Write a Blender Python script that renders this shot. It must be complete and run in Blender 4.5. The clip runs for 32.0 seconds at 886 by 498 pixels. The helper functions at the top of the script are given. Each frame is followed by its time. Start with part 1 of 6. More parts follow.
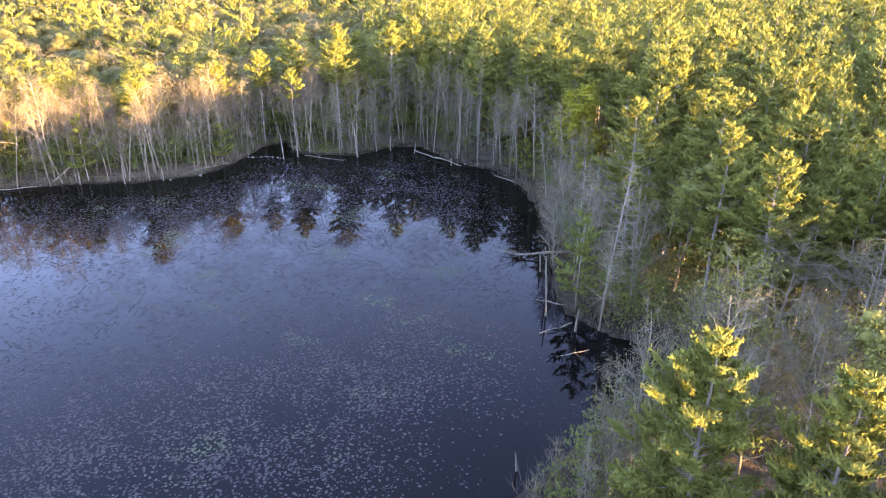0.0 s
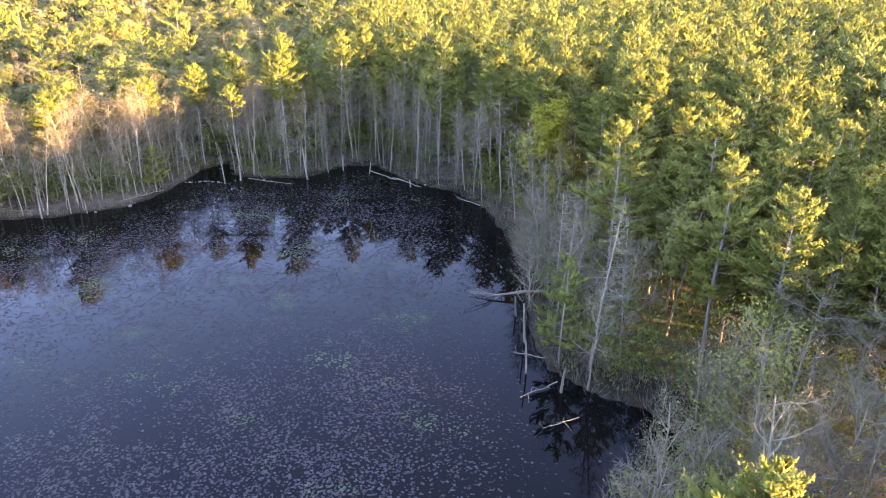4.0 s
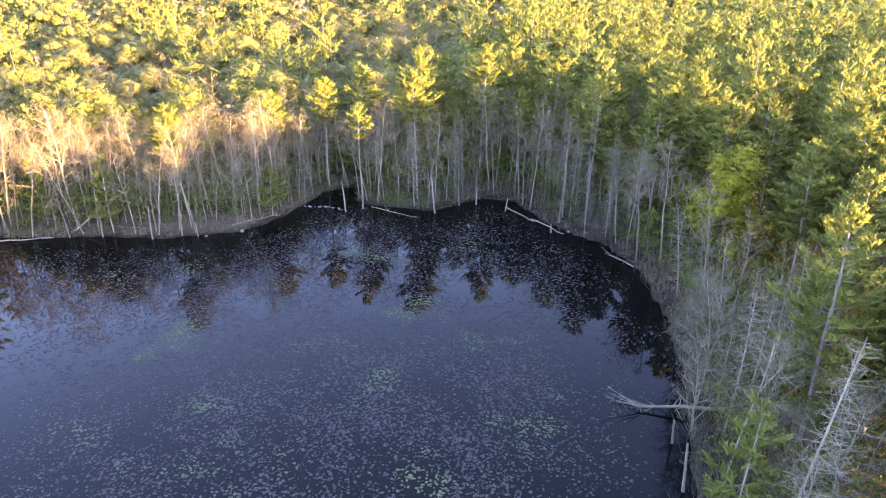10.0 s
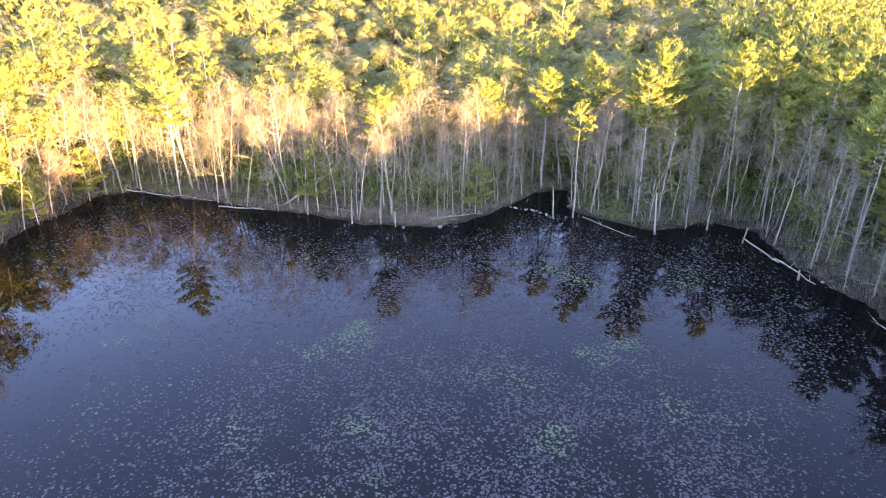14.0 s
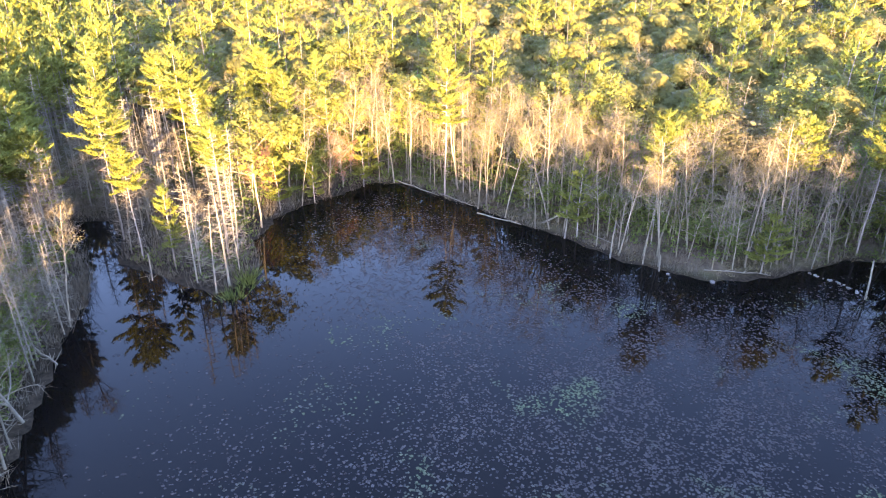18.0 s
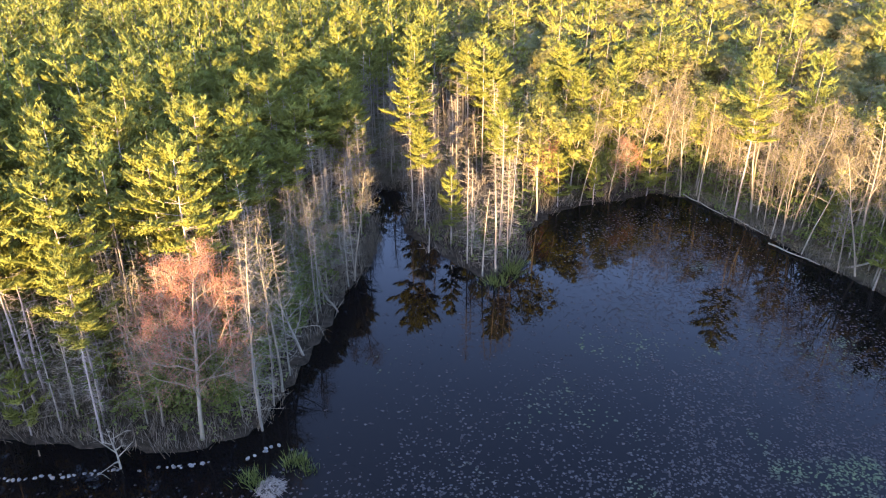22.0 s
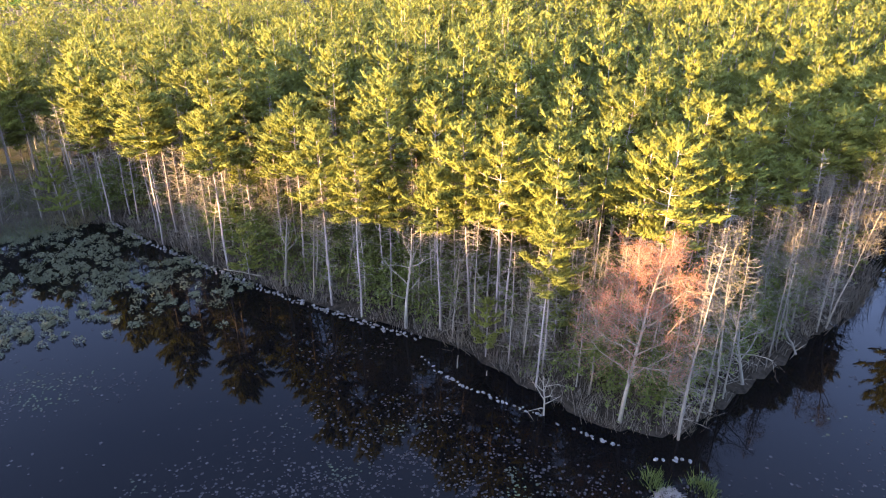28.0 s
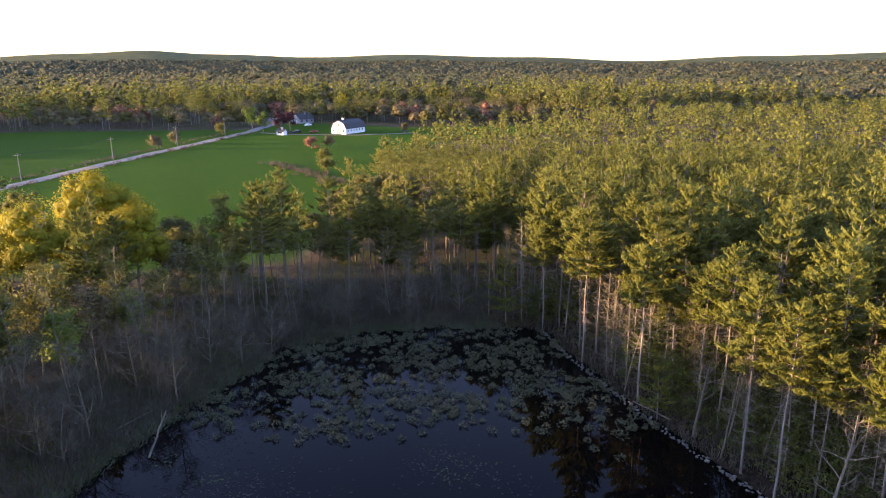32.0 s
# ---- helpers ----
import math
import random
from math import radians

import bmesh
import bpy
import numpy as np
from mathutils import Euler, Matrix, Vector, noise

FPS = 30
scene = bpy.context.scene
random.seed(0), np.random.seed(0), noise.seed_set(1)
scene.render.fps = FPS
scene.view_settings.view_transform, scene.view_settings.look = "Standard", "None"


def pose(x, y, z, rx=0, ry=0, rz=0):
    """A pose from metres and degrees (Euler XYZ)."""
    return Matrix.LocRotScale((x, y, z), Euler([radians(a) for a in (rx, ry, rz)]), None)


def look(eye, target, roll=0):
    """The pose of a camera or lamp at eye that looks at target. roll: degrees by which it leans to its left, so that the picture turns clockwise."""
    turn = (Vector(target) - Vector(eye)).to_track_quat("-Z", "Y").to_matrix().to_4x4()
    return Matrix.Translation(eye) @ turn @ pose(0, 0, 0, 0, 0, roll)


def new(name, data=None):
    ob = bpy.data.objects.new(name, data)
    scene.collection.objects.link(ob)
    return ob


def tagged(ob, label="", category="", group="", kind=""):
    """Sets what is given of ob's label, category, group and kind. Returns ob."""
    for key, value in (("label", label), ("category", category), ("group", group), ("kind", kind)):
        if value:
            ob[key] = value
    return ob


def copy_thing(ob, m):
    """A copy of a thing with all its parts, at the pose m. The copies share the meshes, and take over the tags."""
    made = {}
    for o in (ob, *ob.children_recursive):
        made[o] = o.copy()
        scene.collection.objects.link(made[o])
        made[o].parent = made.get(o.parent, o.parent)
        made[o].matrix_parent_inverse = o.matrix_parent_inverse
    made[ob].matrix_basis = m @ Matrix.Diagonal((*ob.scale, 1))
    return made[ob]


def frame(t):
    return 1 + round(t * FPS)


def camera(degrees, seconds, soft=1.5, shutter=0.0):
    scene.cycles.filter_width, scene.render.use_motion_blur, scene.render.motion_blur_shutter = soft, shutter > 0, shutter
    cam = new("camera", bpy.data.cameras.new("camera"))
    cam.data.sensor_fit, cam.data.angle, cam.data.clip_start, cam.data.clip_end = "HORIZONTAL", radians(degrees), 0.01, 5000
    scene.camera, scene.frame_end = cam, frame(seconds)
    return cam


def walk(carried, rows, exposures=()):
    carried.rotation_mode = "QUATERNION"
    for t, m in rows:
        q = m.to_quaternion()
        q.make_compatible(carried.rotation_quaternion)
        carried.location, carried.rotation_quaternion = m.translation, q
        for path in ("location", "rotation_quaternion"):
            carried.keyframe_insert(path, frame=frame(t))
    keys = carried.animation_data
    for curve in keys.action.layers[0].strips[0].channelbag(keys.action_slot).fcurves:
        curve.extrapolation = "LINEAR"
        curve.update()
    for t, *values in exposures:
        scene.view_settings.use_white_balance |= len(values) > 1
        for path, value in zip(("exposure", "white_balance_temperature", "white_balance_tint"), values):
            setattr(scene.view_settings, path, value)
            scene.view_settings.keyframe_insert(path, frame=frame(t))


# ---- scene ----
import collections

cam = camera(64.45, 32.0, 1.05)
PATH = [
    (0.0, 11.893, -14.006, 41.381, 65.919, -0.059, 6.311),
    (1.0, 11.234, -11.051, 41.431, 65.924, -0.025, 3.516),
    (2.0, 10.755, -8.154, 41.556, 65.876, 0.022, 2.292),
    (3.0, 10.33, -5.023, 41.693, 65.837, 0.081, 2.274),
    (3.5, 10.164, -3.438, 41.76, 65.816, 0.051, 2.309),
    (5.5, 9.948, 3.216, 42.04, 65.748, 0.142, 4.222),
    (6.0, 9.88, 4.855, 42.102, 65.736, 0.187, 5.26),
    (7.0, 9.697, 8.124, 42.204, 65.711, 0.169, 7.36),
    (8.0, 9.464, 11.239, 42.258, 65.691, 0.138, 9.432),
    (9.0, 9.022, 14.395, 42.267, 65.72, 0.061, 11.596),
    (10.0, 8.606, 17.496, 42.288, 65.72, 0.017, 14.916),
    (11.0, 7.826, 20.645, 42.211, 65.758, -0.055, 19.012),
    (12.0, 7.091, 23.622, 42.066, 65.775, 0.067, 24.717),
    (13.0, 6.534, 26.454, 41.901, 65.013, -0.029, 28.628),
    (13.5, 6.244, 27.825, 41.833, 64.38, 0.029, 30.267),
    (14.0, 5.938, 29.171, 41.772, 64.24, 0.084, 34.26),
    (14.5, 5.608, 30.489, 41.723, 64.282, 0.059, 39.114),
    (16.5, 3.053, 35.46, 41.76, 64.088, -0.021, 50.023),
    (17.0, 2.261, 36.463, 41.775, 64.089, -0.064, 52.931),
    (18.0, 0.719, 38.201, 41.807, 64.013, -0.127, 58.758),
    (19.0, 0.171, 38.852, 41.888, 63.895, -0.003, 64.807),
    (19.5, 0.113, 38.952, 41.931, 63.928, 0.014, 68.052),
    (20.0, 0.104, 38.994, 41.966, 63.772, 0.033, 71.038),
    (21.0, 0.083, 38.998, 41.946, 63.746, 0.143, 77.05),
    (22.0, 0.053, 39.032, 41.848, 63.825, 0.147, 83.023),
    (23.0, 0.1, 39.091, 41.708, 63.91, 0.24, 88.925),
    (23.5, 0.116, 39.082, 41.639, 64.023, 0.285, 91.868),
    (24.0, 0.129, 39.061, 41.56, 64.067, 0.282, 94.813),
    (24.5, 0.133, 39.008, 41.469, 64.132, 0.291, 97.956),
    (26.5, 0.317, 37.829, 40.934, 64.397, -0.058, 111.304),
    (27.0, 0.348, 37.687, 40.921, 64.363, -0.093, 114.703),
    (28.0, 0.355, 37.517, 40.988, 64.208, -0.084, 122.77),
    (28.5, 0.349, 37.496, 41.063, 64.109, -0.058, 127.365),
    (29.0, 0.352, 37.498, 41.153, 64.056, 0.021, 132.271),
    (29.5, 0.378, 37.496, 41.251, 64.619, 0.056, 136.944),
    (30.0, 0.46, 37.451, 41.354, 67.537, 0.091, 141.515),
    (30.5, 0.583, 37.4, 41.452, 70.66, 0.068, 146.191),
    (31.0, 0.745, 37.333, 41.54, 73.792, 0.124, 150.432),
    (31.5, 0.925, 37.252, 41.618, 74.845, 0.06, 154.218),
    (32.0, 1.115, 37.169, 41.688, 74.794, -0.001, 158.093),
]
EXPOSURES = [(0.0, 5.11, 9200, 48), (9.0, 5.16, 9000, 47), (13.0, 5.34, 8950, 47), (17.0, 5.18, 8300, 41), (21.0, 4.41, 8200, 38), (24.0, 4.27, 8300, 40), (28.0, 4.52, 8600, 42), (30.0, 4.62, 8600, 43), (31.0, 4.11, 8500, 44), (32.0, 3.15, 8400, 45)]
SKY_STRENGTH = 0.15
SUN_STRENGTH = 2.4
SUN_COLOR = (1.0, 0.84, 0.46)
walk(cam, [(t, pose(*p)) for t, *p in PATH], exposures=EXPOSURES)

# ---------------------------------------------------------------- world and sun
SUN_TO = Vector((0.93, -0.36, 0)).normalized()
SUN_EL = radians(5.5)
world = bpy.data.worlds.new("evening_sky")
scene.world = world
world.use_nodes = True
wn = world.node_tree.nodes
sky = wn.new("ShaderNodeTexSky")
sky.sky_type = "NISHITA"
sky.sun_disc = False
sky.sun_elevation = SUN_EL
sky.sun_rotation = math.atan2(SUN_TO.x, SUN_TO.y)
sky.air_density, sky.dust_density, sky.ozone_density = 0.70, 0.3, 2.8
wn["Background"].inputs["Strength"].default_value = SKY_STRENGTH
world.node_tree.links.new(sky.outputs["Color"], wn["Background"].inputs["Color"])

sun_data = bpy.data.lights.new("sun", "SUN")
sun_data.energy, sun_data.angle, sun_data.color = SUN_STRENGTH, radians(0.6), SUN_COLOR
sun = new("sun", sun_data)
sun_way = Vector((SUN_TO.x * math.cos(SUN_EL), SUN_TO.y * math.cos(SUN_EL), math.sin(SUN_EL)))
sun.matrix_world = look(sun_way * 300, (0, 0, 0))


# ---------------------------------------------------------------- materials
def nodes_of(name):
    m = bpy.data.materials.new(name)
    m.use_nodes = True
    n = m.node_tree.nodes
    return m, n, m.node_tree.links, n["Principled BSDF"], n["Material Output"]


def mixed(n, l, fac, a, b):
    """A colour between a and b; each is a socket or a colour."""
    mix = n.new("ShaderNodeMix")
    mix.data_type = "RGBA"
    for sock, v in ((mix.inputs[0], fac), (mix.inputs[6], a), (mix.inputs[7], b)):
        if isinstance(v, bpy.types.NodeSocket):
            l.new(v, sock)
        elif isinstance(v, (int, float)):
            sock.default_value = v
        else:
            sock.default_value = (*v, 1)
    return mix.outputs[2]


def noisy(n, l, scale, detail=4, low=0.35, high=0.65, rough=0.6, stretch=None):
    """A noise in metres, spread over 0 to 1."""
    geo = n.new("ShaderNodeNewGeometry")
    src = geo.outputs["Position"]
    if stretch:
        mp = n.new("ShaderNodeMapping")
        mp.inputs["Scale"].default_value = stretch
        l.new(src, mp.inputs["Vector"])
        src = mp.outputs["Vector"]
    tex = n.new("ShaderNodeTexNoise")
    tex.inputs["Scale"].default_value = scale
    tex.inputs["Detail"].default_value = detail
    tex.inputs["Roughness"].default_value = rough
    l.new(src, tex.inputs["Vector"])
    ramp = n.new("ShaderNodeMapRange")
    ramp.inputs["From Min"].default_value, ramp.inputs["From Max"].default_value = low, high
    l.new(tex.outputs["Fac"], ramp.inputs["Value"])
    return ramp.outputs["Result"]


def bumped(n, l, bsdf, height, strength, distance):
    b = n.new("ShaderNodeBump")
    b.inputs["Strength"].default_value, b.inputs["Distance"].default_value = strength, distance
    l.new(height, b.inputs["Height"])
    l.new(b.outputs["Normal"], bsdf.inputs["Normal"])


def leaf_material(name, colours, through_light=0.3, rough=0.6, per="object", scale=0.45):
    """Leaves or needles: a tint by tree, a tint by clump, and light that passes through them."""
    m, n, l, bsdf, out = nodes_of(name)
    a, b, c = colours
    if per == "object":
        rnd = n.new("ShaderNodeObjectInfo").outputs["Random"]
    else:
        rnd = noisy(n, l, 0.09, 2, 0.34, 0.66)
    tree_tint = mixed(n, l, rnd, a, b)
    isl = n.new("ShaderNodeNewGeometry").outputs["Random Per Island"]
    half = n.new("ShaderNodeMath")
    half.operation = "MULTIPLY"
    half.inputs[1].default_value = 0.55
    l.new(isl, half.inputs[0])
    tint = mixed(n, l, half.outputs[0], tree_tint, c)
    blot = noisy(n, l, scale, 3)
    dark = n.new("ShaderNodeHueSaturation")
    dark.inputs["Value"].default_value = 0.78
    l.new(tint, dark.inputs["Color"])
    col = mixed(n, l, blot, tint, dark.outputs["Color"])
    l.new(col, bsdf.inputs["Base Color"])
    bsdf.inputs["Roughness"].default_value = rough
    bsdf.inputs["Specular IOR Level"].default_value = 0.2
    bumped(n, l, bsdf, noisy(n, l, 3.2, 4, 0.2, 0.8, 0.75), 0.5, 0.2)
    tr = n.new("ShaderNodeBsdfTranslucent")
    l.new(col, tr.inputs["Color"])
    mix = n.new("ShaderNodeMixShader")
    mix.inputs[0].default_value = through_light
    l.new(bsdf.outputs[0], mix.inputs[1])
    l.new(tr.outputs[0], mix.inputs[2])
    l.new(mix.outputs[0], out.inputs["Surface"])
    return m


def solid_material(name, a, b, scale=1.0, rough=0.8, bump=0.3, dist=0.02, stretch=None, random_tint=0.0, spec=0.3, metal=0.0):
    """A surface of two colours by a coarse and a fine noise, with fine relief."""
    m, n, l, bsdf, out = nodes_of(name)
    coarse = noisy(n, l, scale, 4, stretch=stretch)
    fine = noisy(n, l, scale * 7, 3, 0.3, 0.7, stretch=stretch)
    avg = n.new("ShaderNodeMath")
    avg.operation = "MULTIPLY_ADD"
    avg.inputs[1].default_value = 0.6
    l.new(coarse, avg.inputs[0])
    sc = n.new("ShaderNodeMath")
    sc.operation = "MULTIPLY"
    sc.inputs[1].default_value = 0.4
    l.new(fine, sc.inputs[0])
    l.new(sc.outputs[0], avg.inputs[2])
    col = mixed(n, l, avg.outputs[0], a, b)
    if random_tint:
        rnd = n.new("ShaderNodeObjectInfo").outputs["Random"]
        rng_node = n.new("ShaderNodeMapRange")
        rng_node.inputs["To Min"].default_value, rng_node.inputs["To Max"].default_value = 1 - random_tint, 1 + random_tint
        l.new(rnd, rng_node.inputs["Value"])
        hs = n.new("ShaderNodeHueSaturation")
        l.new(rng_node.outputs[0], hs.inputs["Value"])
        l.new(col, hs.inputs["Color"])
        col = hs.outputs["Color"]
    l.new(col, bsdf.inputs["Base Color"])
    bsdf.inputs["Roughness"].default_value = rough
    bsdf.inputs["Specular IOR Level"].default_value = spec
    bsdf.inputs["Metallic"].default_value = metal
    if bump:
        bumped(n, l, bsdf, fine, bump, dist)
    return m


NEEDLES = leaf_material("pine_needles", ((0.140, 0.166, 0.034), (0.176, 0.188, 0.037), (0.215, 0.220, 0.046)), 0.45)
NEEDLES_FAR = leaf_material("pine_needles_of_the_woods", ((0.146, 0.172, 0.036), (0.184, 0.195, 0.040), (0.218, 0.222, 0.048)), 0.45, per="place")
SPRING = leaf_material("spring_leaves", ((0.15, 0.165, 0.033), (0.19, 0.18, 0.042), (0.22, 0.22, 0.055)), 0.4)
SPRING_FAR = leaf_material("spring_leaves_of_the_woods", ((0.118, 0.128, 0.032), (0.160, 0.143, 0.044), (0.175, 0.166, 0.052)), 0.5, per="place")
YELLOW = leaf_material("yellow_green_catkins", ((0.26, 0.24, 0.018), (0.28, 0.255, 0.02), (0.32, 0.30, 0.03)), 0.45)
FRESH = leaf_material("fresh_green_leaves", ((0.09, 0.17, 0.025), (0.13, 0.20, 0.03), (0.16, 0.24, 0.04)), 0.35)
RED_BUDS = leaf_material("red_maple_buds", ((0.29, 0.118, 0.072), (0.31, 0.132, 0.080), (0.32, 0.170, 0.118)), 0.3)
TAN_BUDS = leaf_material("swelling_tan_buds", ((0.15, 0.13, 0.055), (0.17, 0.12, 0.062), (0.18, 0.16, 0.06)), 0.25)
TAN_FAR = leaf_material("budding_twigs_of_the_woods", ((0.17, 0.145, 0.065), (0.20, 0.155, 0.072), (0.22, 0.175, 0.09)), 0.25, per="place")
# far foliage with aerial haze mixed into its colour: paler and bluer
HAZED_PINE = leaf_material("hazed_needles_of_distant_woods", ((0.085, 0.108, 0.066), (0.11, 0.128, 0.074), (0.125, 0.140, 0.084)), 0.6, per="place", scale=0.03)
HAZED_LEAF = leaf_material("hazed_leaves_of_distant_woods", ((0.12, 0.130, 0.068), (0.16, 0.145, 0.088), (0.15, 0.155, 0.080)), 0.6, per="place", scale=0.03)
BURGUNDY = leaf_material("burgundy_leaves", ((0.07, 0.018, 0.022), (0.08, 0.02, 0.024), (0.10, 0.03, 0.03)), 0.2)
BARK = solid_material("grey_brown_bark", (0.14, 0.115, 0.092), (0.28, 0.24, 0.20), 2.0, 0.9, 0.5, 0.02, (1, 1, 0.25), 0.2)
PALE_BARK = solid_material("pale_grey_bark", (0.115, 0.096, 0.066), (0.23, 0.194, 0.138), 1.6, 0.9, 0.4, 0.015, (1, 1, 0.3), 0.22)
DEAD_WOOD = solid_material("weathered_dead_wood", (0.125, 0.107, 0.078), (0.25, 0.216, 0.160), 1.8, 0.88, 0.4, 0.015, (1, 1, 0.3), 0.2)
BRUSH_MAT = leaf_material("grey_brush_twigs", ((0.112, 0.091, 0.063), (0.136, 0.112, 0.080), (0.172, 0.148, 0.110)), 0.15, 0.85, per="place")
SEDGE_MAT = leaf_material("pale_marsh_shrub_tips", ((0.115, 0.130, 0.070), (0.135, 0.146, 0.086), (0.18, 0.184, 0.112)), 0.25, 0.8, per="place")
UNDER_MAT = leaf_material("green_undergrowth", ((0.085, 0.125, 0.030), (0.115, 0.150, 0.036), (0.155, 0.190, 0.045)), 0.45, per="place")
STONE = solid_material("lichen_grey_granite", (0.075, 0.07, 0.06), (0.19, 0.18, 0.16), 3.0, 0.9, 0.6, 0.03, None, 0.25)
ROOF_SHINGLE = solid_material("dark_grey_shingles", (0.045, 0.045, 0.05), (0.075, 0.072, 0.075), 1.5, 0.85, 0.3, 0.02)
WHITE_PAINT = solid_material("white_painted_boards", (0.72, 0.71, 0.68), (0.82, 0.81, 0.79), 0.8, 0.6, 0.15, 0.01, (1, 1, 0.1))
ASPHALT = solid_material("worn_asphalt", (0.16, 0.155, 0.15), (0.24, 0.235, 0.22), 0.5, 0.9, 0.2, 0.01)
DARK_GLASS = solid_material("dark_window_glass", (0.02, 0.022, 0.025), (0.03, 0.03, 0.035), 1.0, 0.08, 0, spec=0.6)
POLE_WOOD = solid_material("grey_pole_wood", (0.16, 0.14, 0.12), (0.25, 0.22, 0.19), 2.0, 0.9, 0.3, 0.01, (1, 1, 0.2))
STEEL = solid_material("galvanised_steel", (0.35, 0.35, 0.36), (0.45, 0.45, 0.46), 1.0, 0.5, 0, metal=0.6)
RUBBER = solid_material("tyre_rubber", (0.02, 0.02, 0.02), (0.03, 0.03, 0.03), 4.0, 0.9, 0.1)
GREY_PAINT = solid_material("grey_house_boards", (0.22, 0.23, 0.25), (0.28, 0.29, 0.31), 1.0, 0.7, 0.1)


def water_material():
    m, n, l, bsdf, out = nodes_of("still_dark_pond_water")
    deep = noisy(n, l, 0.05, 3)
    col = mixed(n, l, deep, (0.0022, 0.0020, 0.0022), (0.0045, 0.0036, 0.0030))
    l.new(col, bsdf.inputs["Base Color"])
    bsdf.inputs["Roughness"].default_value = 0.02
    bsdf.inputs["IOR"].default_value = 1.333
    bsdf.inputs["Specular IOR Level"].default_value = 0.15
    bumped(n, l, bsdf, noisy(n, l, 1.3, 3, 0.2, 0.8), 0.03, 0.02)
    return m


def pad_material():
    m, n, l, bsdf, out = nodes_of("floating_lily_leaves")
    isl = n.new("ShaderNodeNewGeometry").outputs["Random Per Island"]
    patch = noisy(n, l, 0.11, 4, 0.56, 0.66)
    dull = mixed(n, l, isl, (0.017, 0.014, 0.014), (0.050, 0.043, 0.040))
    green = mixed(n, l, isl, (0.034, 0.048, 0.026), (0.075, 0.095, 0.045))
    l.new(mixed(n, l, patch, dull, green), bsdf.inputs["Base Color"])
    bsdf.inputs["Roughness"].default_value = 0.6
    bsdf.inputs["Specular IOR Level"].default_value = 0.1
    return m


def ground_material():
    m, n, l, bsdf, out = nodes_of("ground_cover")
    litter = mixed(n, l, noisy(n, l, 0.35, 5), (0.065, 0.047, 0.033), (0.145, 0.108, 0.074))
    moss = mixed(n, l, noisy(n, l, 0.8, 4), (0.055, 0.062, 0.024), (0.095, 0.098, 0.04))
    floor_col = mixed(n, l, noisy(n, l, 0.07, 4, 0.42, 0.62), litter, moss)
    grass = mixed(n, l, noisy(n, l, 0.02, 4, 0.3, 0.7, stretch=(1, 0.35, 1)), (0.013, 0.072, 0.005), (0.028, 0.090, 0.007))
    grass = mixed(n, l, noisy(n, l, 0.9, 4, 0.3, 0.75), grass, (0.040, 0.090, 0.009))
    woods = mixed(n, l, noisy(n, l, 0.018, 6, 0.36, 0.64, 0.7), (0.040, 0.058, 0.030), (0.11, 0.115, 0.045))
    field_mask = n.new("ShaderNodeAttribute")
    field_mask.attribute_name = "meadow"
    far_mask = n.new("ShaderNodeAttribute")
    far_mask.attribute_name = "distant_woods"
    col = mixed(n, l, field_mask.outputs["Fac"], floor_col, grass)
    col = mixed(n, l, far_mask.outputs["Fac"], col, woods)
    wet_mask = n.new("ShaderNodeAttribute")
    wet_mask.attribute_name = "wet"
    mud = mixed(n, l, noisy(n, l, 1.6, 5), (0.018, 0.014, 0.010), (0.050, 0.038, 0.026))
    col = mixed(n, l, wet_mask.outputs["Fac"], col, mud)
    l.new(col, bsdf.inputs["Base Color"])
    bsdf.inputs["Roughness"].default_value = 0.95
    bsdf.inputs["Specular IOR Level"].default_value = 0.03
    bumped(n, l, bsdf, noisy(n, l, 2.5, 4), 0.6, 0.08)
    return m


# ---------------------------------------------------------------- the plan
SHORE = [(16, 20), (12.5, 29), (17, 35), (21, 41), (26, 45), (30, 49), (27, 54.5), (22, 57), (18, 61), (17, 70), (17, 78),
         (17, 88), (15, 98), (13, 106), (8, 115), (2, 119), (-3, 123), (-9, 131), (-15, 129.5), (-22, 122.5), (-29, 122.5), (-35, 124),
         (-38, 131), (-42, 127), (-43.5, 117), (-47, 106.5), (-53, 103), (-58, 101.3), (-66, 99.6), (-75, 96), (-80, 95), (-90, 92), (-97, 90),
         (-100, 86), (-98, 80), (-97, 75), (-95, 67), (-88, 62), (-79, 59), (-75, 53), (-84, 48.5), (-90, 45), (-98, 46), (-106, 46.5), (-108, 41),
         (-101, 40), (-90, 41), (-82, 40), (-75, 37), (-70, 35), (-63, 33), (-57, 31.2), (-51.5, 30), (-48.6, 27), (-48.4, 22), (-49.5, 16), (-51, 9),
         (-52.5, 4), (-51.6, 1), (-50.9, -5), (-50.5, -15), (-50.6, -25), (-51, -34), (-51.5, -44), (-53, -52), (-47.5, -58), (-38, -62.5), (-25, -65),
         (-13, -62), (-4, -54), (4, -46), (11, -38), (19, -24), (24, 0), (21, 12)]
POND = np.array(SHORE, float)
MEADOW = np.array([(40, -112), (6, -106), (-22, -104), (-34, -124), (-56, -172), (-80, -214), (-106, -258), (-138, -286), (-160, -290), (-215, -298),
                   (-240, -330), (-170, -345), (-130, -352), (-112, -375), (-75, -405), (-45, -372), (60, -402), (160, -400), (160, -240), (95, -150)], float)


